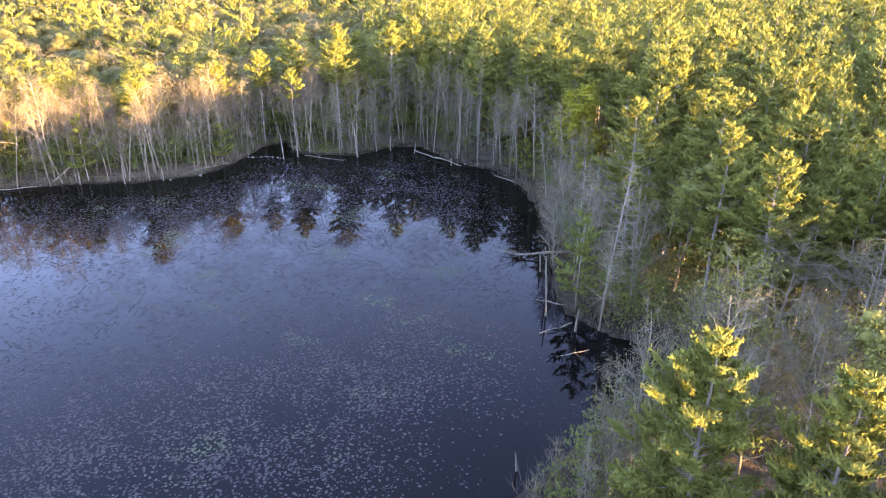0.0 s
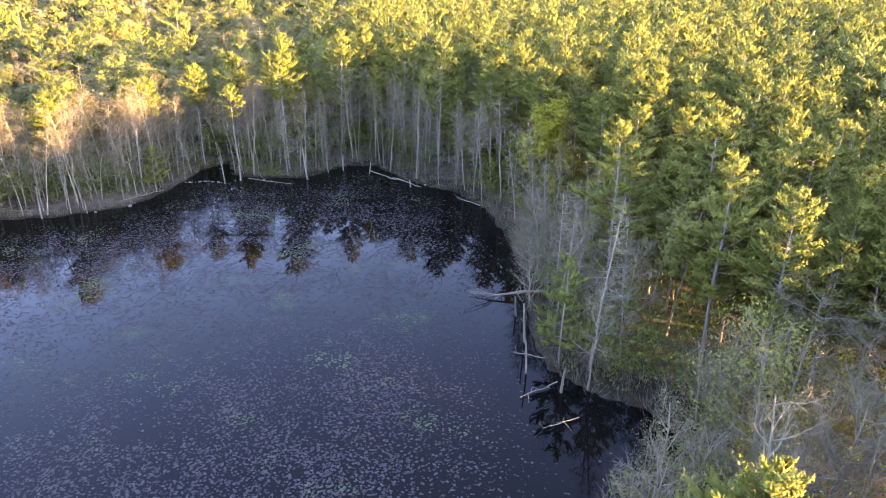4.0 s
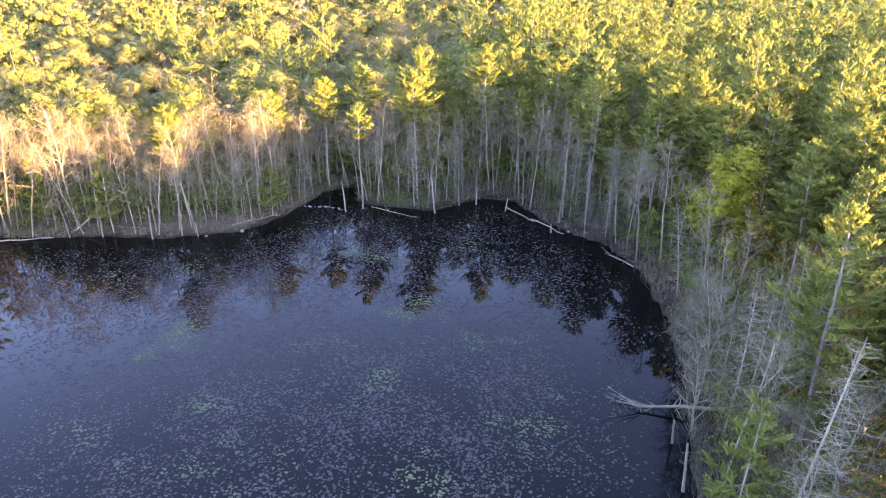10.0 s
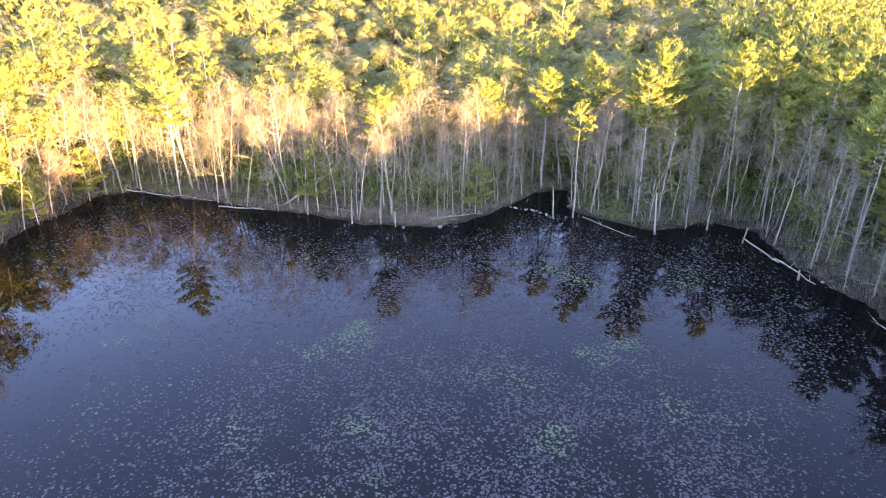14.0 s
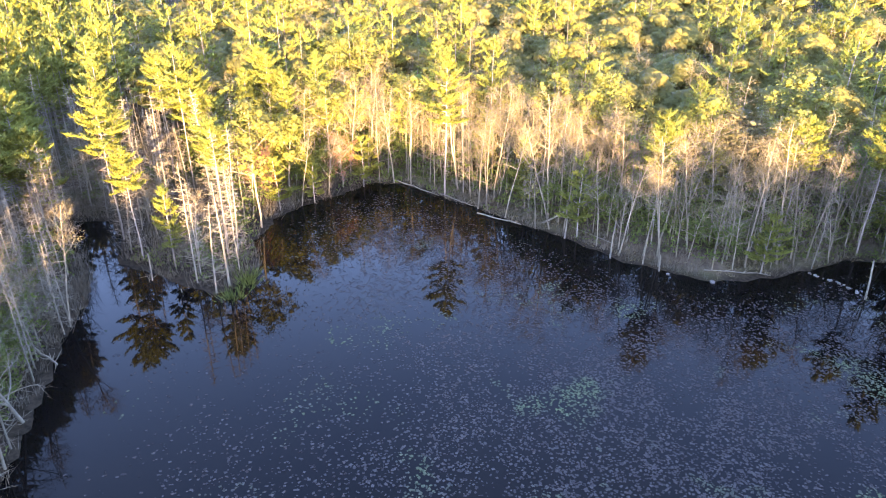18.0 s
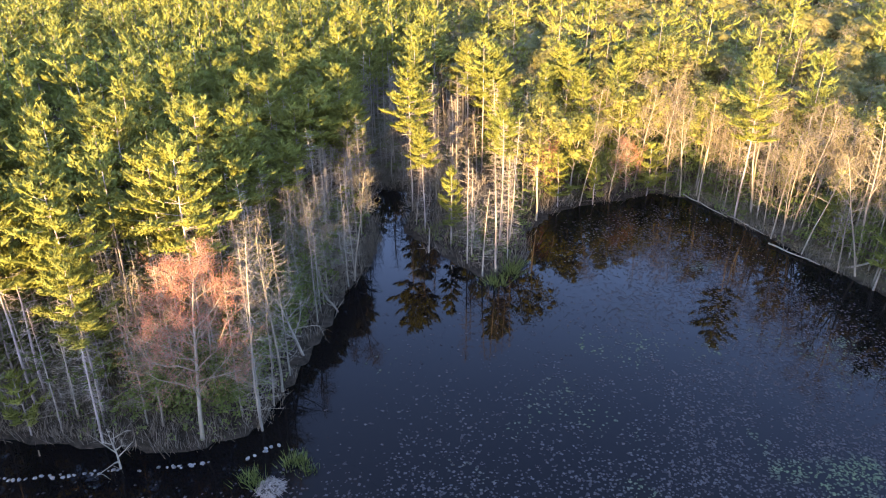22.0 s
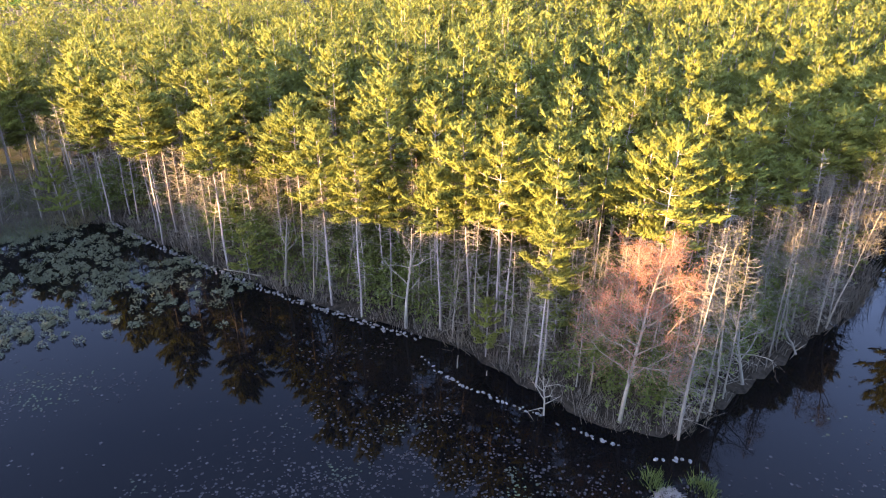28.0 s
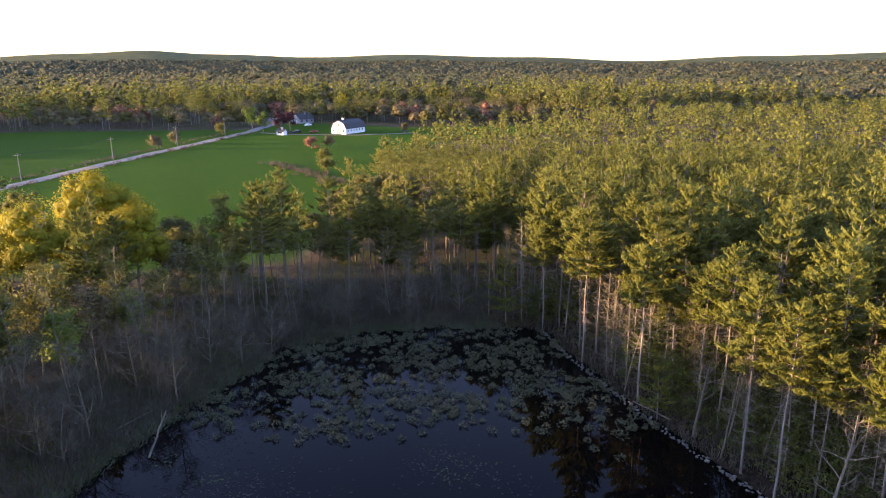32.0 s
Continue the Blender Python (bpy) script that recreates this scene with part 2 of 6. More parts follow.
def inside(poly, x, y):
    """Which of the points lie inside a polygon."""
    res = np.zeros(x.shape, bool)
    px, py = poly[:, 0], poly[:, 1]
    j = len(poly) - 1
    for i in range(len(poly)):
        cross = (py[i] > y) != (py[j] > y)
        with np.errstate(divide="ignore", invalid="ignore"):
            xx = (px[j] - px[i]) * (y - py[i]) / (py[j] - py[i] + 1e-12) + px[i]
        res ^= cross & (x < xx)
        j = i
    return res


def edge_distance(poly, x, y):
    """Distance to a polygon's outline, negative inside."""
    best = np.full(x.shape, 1e9)
    for i in range(len(poly)):
        ax, ay = poly[i - 1]
        dx, dy = poly[i][0] - ax, poly[i][1] - ay
        k = np.clip(((x - ax) * dx + (y - ay) * dy) / (dx * dx + dy * dy), 0, 1)
        best = np.minimum(best, np.hypot(x - ax - k * dx, y - ay - k * dy))
    return np.where(inside(poly, x, y), -best, best)


def wavy(x, y, size, seed=0.0):
    """A smooth cheap undulation of about -1 to 1."""
    a, b = x / size + seed * 1.7, y / size - seed * 2.3
    return (np.sin(a + 0.6 * np.sin(b * 1.3 + seed)) + np.sin(b * 1.1 + 0.7 * np.sin(a * 0.9)) + np.sin((a + b) * 0.7 + seed) * 0.8) / 2.8


def land(x, y):
    """The height of the ground."""
    x, y = np.asarray(x, float), np.asarray(y, float)
    d = edge_distance(POND, x, y) + 0.7 * wavy(x, y, 1.9) + 0.35 * wavy(x, y, 0.8, 2)
    out_h = 0.05 + 0.45 * (1 - np.exp(-np.maximum(d, 0) / 5)) + 2.6 * (1 - np.exp(-np.maximum(d - 6, 0) / 110)) + 0.12 * wavy(x, y, 4, 1) * np.clip(d / 4, 0, 1)
    z = np.where(d > 0, out_h, -0.06 + np.maximum(d, -6) * 0.12)
    r = np.hypot(x, y)
    roll_h = np.clip((r - 150) / 400, 0, 1)
    z = z + roll_h * 1.2 * (wavy(x, y, 90, 3) + 0.3) * np.where(y < -100, 0.4, 1)
    z = z + 3.0 * np.clip((x - 40) / 60, 0, 1) ** 1.3 * np.clip((y + 60) / 60, 0, 1)
    ang = np.arctan2(y, x)
    ridge = 46 + 26 * np.exp(-((ang + 1.567) / 0.05) ** 2) + 12 * np.sin(ang * 7 + 1) + 11 * np.sin(ang * 13 + 2.2) + 6 * np.sin(ang * 29)
    return z + np.clip((r - 1500) / 2900, 0, 1) ** 1.6 * ridge + np.clip((r - 900) / 800, 0, 1) * 3.0 * wavy(x, y, 170, 5)


def quads_mesh(name, verts, faces, materials, slots=None, attributes=(), normals=None):
    """A mesh from arrays of corners and of faces with four (or three) corners each; normals round the shading of loose leaves."""
    me = bpy.data.meshes.new(name)
    verts, faces = np.asarray(verts, np.float32), np.asarray(faces, np.int32)
    k = faces.shape[1]
    me.vertices.add(len(verts))
    me.vertices.foreach_set("co", verts.ravel())
    me.loops.add(faces.size)
    me.loops.foreach_set("vertex_index", faces.ravel())
    me.polygons.add(len(faces))
    me.polygons.foreach_set("loop_start", np.arange(len(faces), dtype=np.int32) * k)
    for m in materials:
        me.materials.append(m)
    if k == 3:
        me.polygons.foreach_set("use_smooth", np.ones(len(faces), bool))
    if slots is not None:
        me.polygons.foreach_set("material_index", np.asarray(slots, np.int32))
    for key, values in attributes:
        me.attributes.new(key, "FLOAT", "POINT").data.foreach_set("value", np.asarray(values, np.float32))
    me.update(calc_edges=True)
    me.validate()
    if normals is not None:
        me.attributes.new("custom_normal", "FLOAT_VECTOR", "POINT").data.foreach_set("vector", np.asarray(normals, np.float32).ravel())
    return me


def stepped(parts):
    """An axis of grid lines from stretches (start, end, step)."""
    return np.unique(np.concatenate([np.arange(a, b, s) for a, b, s in parts] + [[parts[-1][1]]]).round(3))


def build_ground():
    xs = stepped([(-4700, -900, 190), (-900, -300, 30), (-300, -126, 6), (-126, 46, 1.15), (46, 200, 6), (200, 900, 30), (900, 4700, 190)])
    ys = stepped([(-4700, -1000, 160), (-1000, -430, 24), (-430, -84, 4), (-84, 150, 1.15), (150, 320, 6), (320, 900, 30), (900, 4700, 190)])
    gx, gy = np.meshgrid(xs, ys)
    gx, gy = gx.ravel(), gy.ravel()
    z = land(gx, gy)
    nx, ny = len(xs), len(ys)
    i = (np.arange(ny - 1)[:, None] * nx + np.arange(nx - 1)[None]).ravel()
    faces = np.stack([i, i + 1, i + nx + 1, i + nx], 1)
    md = edge_distance(MEADOW, gx, gy)
    meadow = np.clip(0.5 - md / 5, 0, 1)
    far = np.clip((np.hypot(gx, gy) - 700) / 500, 0, 1)
    pd = edge_distance(POND, gx, gy)
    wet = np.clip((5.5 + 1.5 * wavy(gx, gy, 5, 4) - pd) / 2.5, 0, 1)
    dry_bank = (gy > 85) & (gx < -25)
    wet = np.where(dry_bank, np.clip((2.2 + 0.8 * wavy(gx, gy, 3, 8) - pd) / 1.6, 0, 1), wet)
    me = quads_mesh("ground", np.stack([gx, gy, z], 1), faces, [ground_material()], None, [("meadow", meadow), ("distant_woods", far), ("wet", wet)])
    tagged(new("ground", me), "leaf-littered forest floor and green meadow", "ground", kind="structure")


build_ground()


def build_water():
    xs, ys = np.linspace(-114, 36, 26), np.linspace(-76, 138, 36)
    gx, gy = np.meshgrid(xs, ys)
    i = (np.arange(35)[:, None] * 26 + np.arange(25)[None]).ravel()
    me = quads_mesh("water", np.stack([gx.ravel(), gy.ravel(), 0 * gx.ravel()], 1), np.stack([i, i + 1, i + 27, i + 26], 1), [water_material()])
    tagged(new("water", me), "still dark pond water mirroring sky and trees", "water", kind="structure")


build_water()


# ---------------------------------------------------------------- shapes for plants
def ico_arrays(sub):
    bm = bmesh.new()
    bmesh.ops.create_icosphere(bm, subdivisions=sub, radius=1.0)
    v = np.array([x.co[:] for x in bm.verts])
    f = np.array([[x.index for x in face.verts] for face in bm.faces])
    bm.free()
    return v, f


ICO, ICO_FINE = ico_arrays(1), ico_arrays(2)


class Geo:
    """Gathers triangles with a material slot each."""

    def __init__(self):
        self.v, self.f, self.s, self.m, self.n = [], [], [], [], 0

    def add(self, verts, faces, slot=0, normals=None):
        faces = np.asarray(faces, int)
        if faces.shape[1] == 4:
            faces = np.concatenate([faces[:, [0, 1, 2]], faces[:, [0, 2, 3]]])
        self.v.append(np.asarray(verts, float))
        self.f.append(faces + self.n)
        self.s.append(np.full(len(faces), slot))
        self.m.append(np.zeros((len(verts), 3)) if normals is None else normals)
        self.n += len(verts)

    def tube(self, pts, radii, sides=5, slot=0):
        pts, radii = np.asarray(pts, float), np.asarray(radii, float)
        k = len(pts)
        t = np.gradient(pts, axis=0)
        t /= np.linalg.norm(t, axis=1)[:, None] + 1e-9
        ref = np.where(np.abs(t[:, 2:3]) > 0.9, [[1.0, 0, 0]], [[0, 0, 1.0]])
        a = np.cross(t, ref)
        a /= np.linalg.norm(a, axis=1)[:, None] + 1e-9
        b = np.cross(t, a)
        ang = np.arange(sides) * 2 * np.pi / sides
        ring = a[:, None] * np.cos(ang)[None, :, None] + b[:, None] * np.sin(ang)[None, :, None]
        v = (pts[:, None] + ring * radii[:, None, None]).reshape(-1, 3)
        i, j = np.meshgrid(np.arange(k - 1), np.arange(sides), indexing="ij")
        i, j = i.ravel(), j.ravel()
        j2 = (j + 1) % sides
        self.add(v, np.stack([i * sides + j, i * sides + j2, (i + 1) * sides + j2, (i + 1) * sides + j], 1), slot)

    def kites(self, centres, ways, lengths, widths, rng, slot=0, root=0.0, face=None, loose=0.45, normals=None):
        """Small leaf shapes: each starts at its centre (moved back by root), points along its way and turns its flat side to face."""
        c, w = np.asarray(centres, float), np.asarray(ways, float)
        w = w / (np.linalg.norm(w, axis=1)[:, None] + 1e-9)
        if face is None:
            side = np.cross(w, rng.normal(size=w.shape))
        else:
            face = face / (np.linalg.norm(face, axis=1)[:, None] + 1e-9) + rng.normal(size=w.shape) * loose
            w = w - face * (np.sum(w * face, 1) / (np.sum(face * face, 1) + 1e-9))[:, None] * 0.8
            w /= np.linalg.norm(w, axis=1)[:, None] + 1e-9
            side = np.cross(w, face)
        side /= np.linalg.norm(side, axis=1)[:, None] + 1e-9
        lengths, widths = np.broadcast_to(lengths, len(c))[:, None], np.broadcast_to(widths, len(c))[:, None]
        p0 = c - w * lengths * root
        v = np.stack([p0 + side * widths / 2, p0 + w * lengths, p0 - side * widths / 2 + w * lengths * 0.12], 1).reshape(-1, 3)
        self.add(v, np.arange(len(c) * 3).reshape(-1, 3), slot, None if normals is None else np.repeat(normals, 3, 0))

    def plume(self, line, across, wide, thick, rng, sides=6, slot=0, start=0.2):
        """A flattened uneven body of foliage along a branch; returns points on its skin and the ways that they face."""
        k = len(line)
        s = np.linspace(start, 1.03, k)
        i = np.clip((np.clip(s, 0, 1) * (k - 1)).astype(int), 0, k - 2)
        f = (np.clip(s, 0, 1) * (k - 1) - i)[:, None]
        c = line[i] * (1 - f) + line[i + 1] * f
        prof = np.sin(np.linspace(0.12, 0.97, k) * np.pi) ** 0.6
        ang = np.arange(sides) * 2 * np.pi / sides + rng.uniform(0, 1)
        jit = rng.uniform(0.62, 1.3, (k, sides))
        up = np.array([0, 0, 1.0])
        ring = across[None, None] * (np.cos(ang)[None] * wide * prof[:, None] * jit)[..., None] + up * (np.sin(ang)[None] * thick * prof[:, None] * jit)[..., None]
        v = (c[:, None] + ring)
        a, b = np.meshgrid(np.arange(k - 1), np.arange(sides), indexing="ij")
        a, b = a.ravel(), b.ravel()
        b2 = (b + 1) % sides
        self.add(v.reshape(-1, 3), np.stack([a * sides + b, a * sides + b2, (a + 1) * sides + b2, (a + 1) * sides + b], 1), slot)
        return c, ring

    def lump(self, centre, radii, rng, slot=0, fine=False):
        """An uneven twenty-sided (or eighty-sided) clump of foliage."""
        v, f = (ICO_FINE if fine else ICO)
        k = rng.uniform(0.7, 1.25, (len(v), 1))
        self.add(v * k * np.asarray(radii) + np.asarray(centre), f, slot)

    def arrays(self):
        """Corners, triangles, slots and normals; where no normal was given, the mean of the faces round the corner."""
        v, f, m = np.concatenate(self.v), np.concatenate(self.f), np.concatenate(self.m)
        flat = np.cross(v[f[:, 1]] - v[f[:, 0]], v[f[:, 2]] - v[f[:, 0]])
        mean = np.stack([np.bincount(f.ravel(), np.repeat(flat[:, k], 3), len(v)) for k in range(3)], 1)
        m = np.where(np.abs(m).sum(1, keepdims=True) > 0, m, mean)
        return v, f, np.concatenate(self.s), m / (np.linalg.norm(m, axis=1)[:, None] + 1e-12)

    def mesh(self, name, materials):
        v, f, s, m = self.arrays()
        return quads_mesh(name, v, f, materials, s, (), m)


def part(name, me, parent, label=""):
    ob = new(name, me)
    ob.parent = parent
    if label:
        ob["label"] = label
    return ob


def bent(rng, start, way, length, segs, wander=0.12, lift=0.0):
    """A wandering line of points."""
    way = np.asarray(way, float) / np.linalg.norm(way)
    pts = [np.asarray(start, float)]
    for _ in range(segs):
        way = way + rng.normal(size=3) * wander + np.array([0, 0, lift])
        way /= np.linalg.norm(way)
        pts.append(pts[-1] + way * length / segs)
    return np.array(pts)


def pine_shape(rng, height, crown_from, spread, branches, tufts, blade, dead=0, trunk_r=0.22, sides=7, droop=0.0):
    """A white pine: straight stem, whorls of level plumes with upturned tips, dead stubs below the crown."""
    stem, crown = Geo(), Geo()
    hs = np.linspace(-0.3, height * 0.985, 9 if sides > 4 else 3)
    lean = rng.normal(size=2) * 0.012 * height
    axis = np.stack([lean[0] * (hs / height) ** 2 + 0.08 * np.sin(hs * 0.5), lean[1] * (hs / height) ** 2, hs], 1)
    stem.tube(axis, trunk_r * (1 - 0.9 * np.clip(hs / height, 0, 1)) + 0.02, sides)
    for k in range(dead):
        h = height * rng.uniform(0.12, crown_from + 0.1)
        a = rng.uniform(0, 2 * np.pi)
        length = rng.uniform(0.5, 2.6) * (0.6 + 0.6 * h / height)
        base = [np.interp(h, hs, axis[:, 0]), np.interp(h, hs, axis[:, 1]), h]
        stem.tube(bent(rng, base, (math.cos(a), math.sin(a), rng.uniform(-0.25, 0.2)), length, 3, 0.15), np.linspace(0.03, 0.010, 4), 3)
    tiers = max(4, branches // 5)
    thin_side = rng.uniform(0, 2 * np.pi)
    up = np.array([0, 0, 1.0])
    for k in range(branches):
        u = (k * tiers // branches + rng.uniform(0, 0.85)) / tiers
        h = height * (crown_from + (0.985 - crown_from) * u)
        a = k * 2.399 + rng.uniform(-0.35, 0.35)
        shape = min(1.0, 0.60 + 1.3 * u) * max(1 - u ** 2.2, 0.0) ** 0.75 + 0.09
        length = 0.9 * spread * shape * rng.choice([0.55, 0.75, 0.95, 1.1, 1.3]) * (0.72 if math.cos(a - thin_side) > 0.7 else 1.0)
        base = np.array([np.interp(h, hs, axis[:, 0]), np.interp(h, hs, axis[:, 1]), h])
        line = bent(rng, base, (math.cos(a), math.sin(a), 0.03 + 0.42 * u ** 1.6 - droop), length, 4, 0.07, 0.07)
        if sides > 4:
            stem.tube(line, np.linspace(0.05, 0.015, 5) * (1.1 - 0.6 * u), 3)
        out = line[-1] - line[0]
        out /= np.linalg.norm(out)
        around = np.array([math.cos(a), math.sin(a), 0.0])
        across = np.cross(up, out)
        across /= np.linalg.norm(across) + 1e-9
        count = ((3 if sides > 4 else 2) + int(3.6 * length / spread)) if sides > 3 else 1
        per = max(2, int(tufts * (0.3 + 0.8 * length / spread) / count))
        for q in range(count):
            s = 1.0 if q == count - 1 else rng.uniform(0.3, 0.95)
            i = min(int(s * 4), 3)
            root = line[i] + (line[i + 1] - line[i]) * (s * 4 - i)
            turn = rng.normal() * 0.2 if q == count - 1 else (1 if q % 2 else -1) * rng.uniform(0.45, 1.0)
            way = out * math.cos(turn) + across * math.sin(turn) + up * (0.12 + 0.22 * u)
            way /= np.linalg.norm(way)
            side = np.cross(up, way)
            side /= np.linalg.norm(side) + 1e-9
            reach = (0.15 * length + 0.50) * rng.uniform(0.75, 1.3)
            if sides == 3:
                root, reach = line[1], length * 0.85
            root = root + way * reach * 0.3
            spray = np.stack([root - way * reach * 0.62, root, root + way * reach * 0.62 + up * 0.12 * reach])
            if sides == 3:
                crown.lump(root, reach * rng.uniform(0.22, 0.34) * np.array([1, 1, 0.66]), rng)
            elif sides > 4 or q % 2 == 0:
                crown.plume(spray, side, reach * (0.24 if sides > 4 else 0.34 if sides > 3 else 0.5), reach * (0.15 if sides > 4 else 0.2 if sides > 3 else 0.26) + 0.04, rng, 5 if sides > 4 else 4, 0, 0.05)
            ball = rng.normal(size=(per, 3))
            ball /= np.linalg.norm(ball, axis=1)[:, None]
            ball[:, 2] = np.where(rng.random(per) < 0.7, np.abs(ball[:, 2]), ball[:, 2])
            shell = ball * rng.uniform(0.3, 1.08, (per, 1))
            p = root + way * (shell[:, :1] * reach * 0.85) + side * (shell[:, 1:2] * reach * 0.66) + up * (shell[:, 2:] * reach * 0.46)
            bulge = way * ball[:, :1] + side * ball[:, 1:2] + up * ball[:, 2:]
            lead = way * 0.5 + bulge * 0.6 + up * 0.5 + rng.normal(size=(per, 3)) * 0.45
            facing = around * 0.6 + bulge * 0.5 + up * 0.25 + rng.normal(size=(per, 3)) * 0.28
            facing /= np.linalg.norm(facing, axis=1)[:, None]
            crown.kites(p, lead, blade * rng.uniform(0.7, 1.4, per), blade * rng.uniform(0.30, 0.52, per), rng, 0, 0.3, facing, 0.35, facing)
    n = max(4, tufts // 4)
    top = np.array([axis[-1, 0], axis[-1, 1], height])
    ways = rng.normal(size=(n, 3)) * 0.45 + up
    facing = ways * np.array([1, 1, 0.4])
    crown.kites(top - up * rng.uniform(-0.3, 1.6, (n, 1)) + rng.normal(size=(n, 3)) * 0.12, ways, blade * 1.3, blade * 0.4, rng, 0, 0.2, facing, 0.3, facing / np.linalg.norm(facing, axis=1)[:, None])
    return stem, crown


def limb_tree(rng, height, fork_from, reach, limbs, twigs, sides=6, trunk_r=0.17, lean=0.04, thick=1.0):
    """Stem, limbs and twigs of a broadleaf tree; returns the shape and the places and ways of the twig ends."""
    stem = Geo()
    axis = bent(rng, (0, 0, -0.3), (rng.normal() * lean, rng.normal() * lean, 1), height * 0.93 + 0.3, 7, 0.045, 0.02)
    stem.tube(axis, trunk_r * np.linspace(1, 0.12, 8) ** 0.9 + 0.015, sides)
    ends, ways = [], []
    for k in range(limbs):
        u = (k + rng.uniform(0, 0.9)) / limbs
        s = fork_from + (0.97 - fork_from) * u
        i = min(int(s * 7), 6)
        base = axis[i] * (1 - (s * 7 - i)) + axis[i + 1] * (s * 7 - i)
        a = k * 2.399 + rng.uniform(-0.5, 0.5)
        length = reach * (1.0 - 0.55 * u) * rng.uniform(0.7, 1.25)
        line = bent(rng, base, (math.cos(a), math.sin(a), rng.uniform(0.35, 1.05)), length, 4, 0.14, 0.06)
        stem.tube(line, np.linspace(0.075, 0.022, 5) * (1.15 - 0.6 * u) * thick, 4 if sides > 4 else 3)
        for q in range(twigs):
            j = rng.uniform(0.3, 1.0)
            i2 = min(int(j * 4), 3)
            b2 = line[i2] * (1 - (j * 4 - i2)) + line[i2 + 1] * (j * 4 - i2)
            way = (line[i2 + 1] - line[i2]) / (length / 4) + rng.normal(size=3) * 0.6
            tw = bent(rng, b2, way, length * rng.uniform(0.25, 0.55), 2, 0.2, 0.08)
            stem.tube(tw, np.array([0.026, 0.018, 0.010]) * thick, 3)
            ends += [tw[1], tw[2]]
            ways += [way, way]
        ends.append(line[-1])
        ways.append(line[-1] - line[-2])
    return stem, np.array(ends), np.array(ways)


def bare_shape(rng, height, fork_from, reach, limbs=12, twigs=5, buds=3, fine=3, bud=0.19, **kw):
    """A leafless tree whose twigs carry fine sprays, with swelling buds."""
    stem, ends, ways = limb_tree(rng, height, fork_from, reach, limbs, twigs, **kw)
    crown = Geo()
    for _ in range(fine):
        crown.kites(ends + rng.normal(size=ends.shape) * 0.15, ways + rng.normal(size=ends.shape) * 0.8 + np.array([0, 0, 0.2]), rng.uniform(0.45, 1.05, len(ends)), 0.03, rng, 0)
    if buds:
        p = np.repeat(ends, buds, 0)
        p = p + rng.normal(size=p.shape) * 0.42
        crown.kites(p, rng.normal(size=p.shape) + np.array([0, 0, 0.5]), bud * rng.uniform(0.63, 1.37, len(p)), bud * 0.47, rng, 1)
    return stem, crown


def leafy_shape(rng, height, fork_from, reach, limbs=12, twigs=4, leaves=10, size=0.34, body=0.5, **kw):
    """A broadleaf tree in young leaf: clumps of small leaves at the twig ends."""
    stem, ends, ways = limb_tree(rng, height, fork_from, reach, limbs, twigs, **kw)
    crown = Geo()
    p = np.repeat(ends, leaves, 0)
    p = p + rng.normal(size=p.shape) * np.array([0.66, 0.66, 0.46]) * reach / 4
    for e in ends[rng.random(len(ends)) < body]:
        crown.lump(e, np.array([0.5, 0.5, 0.36]) * rng.uniform(0.6, 1.2) * reach / 4, rng)
    mid = np.array([0, 0, height * (0.35 + 0.4 * fork_from)])
    face = (p - np.repeat(ends, leaves, 0)) * 0.9 + (p - mid) / reach * 0.55 + np.array([0, 0, 0.3])
    crown.kites(p, rng.normal(size=p.shape) + np.array([0, 0, 0.35]), size * rng.uniform(0.7, 1.4, len(p)), size * rng.uniform(0.55, 0.9, len(p)), rng, 0, 0.5, face, 0.45, face / np.linalg.norm(face, axis=1)[:, None])
    return stem, crown


def broad_shape(rng, height, radius, leaves, size):
    """A great round-headed tree: limbs inside a dense uneven dome of leaf clumps."""
    stem, ends, ways = limb_tree(rng, height * 0.92, 0.2, radius * 0.9, 16, 4, trunk_r=0.32)
    crown = Geo()
    knots = rng.normal(size=(46, 3))
    knots /= np.linalg.norm(knots, axis=1)[:, None]
    knots[:, 2] = np.abs(knots[:, 2]) * 1.25 - 0.42
    half = height * 0.42
    mid = np.array([0, 0, height - half * 1.02])
    knots = knots * rng.uniform(0.6, 0.95, (46, 1)) * np.array([radius, radius, half]) + mid
    big = rng.uniform(0.16, 0.30, 46) * radius
    for c, r in zip(knots, big):
        crown.lump(c, np.array([r, r, r * 0.8]) * 0.6, rng, 0, True)
    q = rng.integers(46, size=leaves)
    way = rng.normal(size=(leaves, 3))
    way /= np.linalg.norm(way, axis=1)[:, None]
    p = knots[q] + way * (big[q] * rng.uniform(0.55, 1.25, leaves))[:, None]
    crown.kites(p, way * 0.4 + rng.normal(size=way.shape), size * rng.uniform(0.7, 1.3, leaves), size * rng.uniform(0.5, 0.8, leaves), rng, 0, 0.5, way + (p - mid) / radius * 0.5, 0.5, (way + (p - mid) / radius * 0.5) / np.linalg.norm(way + (p - mid) / radius * 0.5, axis=1)[:, None])
    return stem, crown


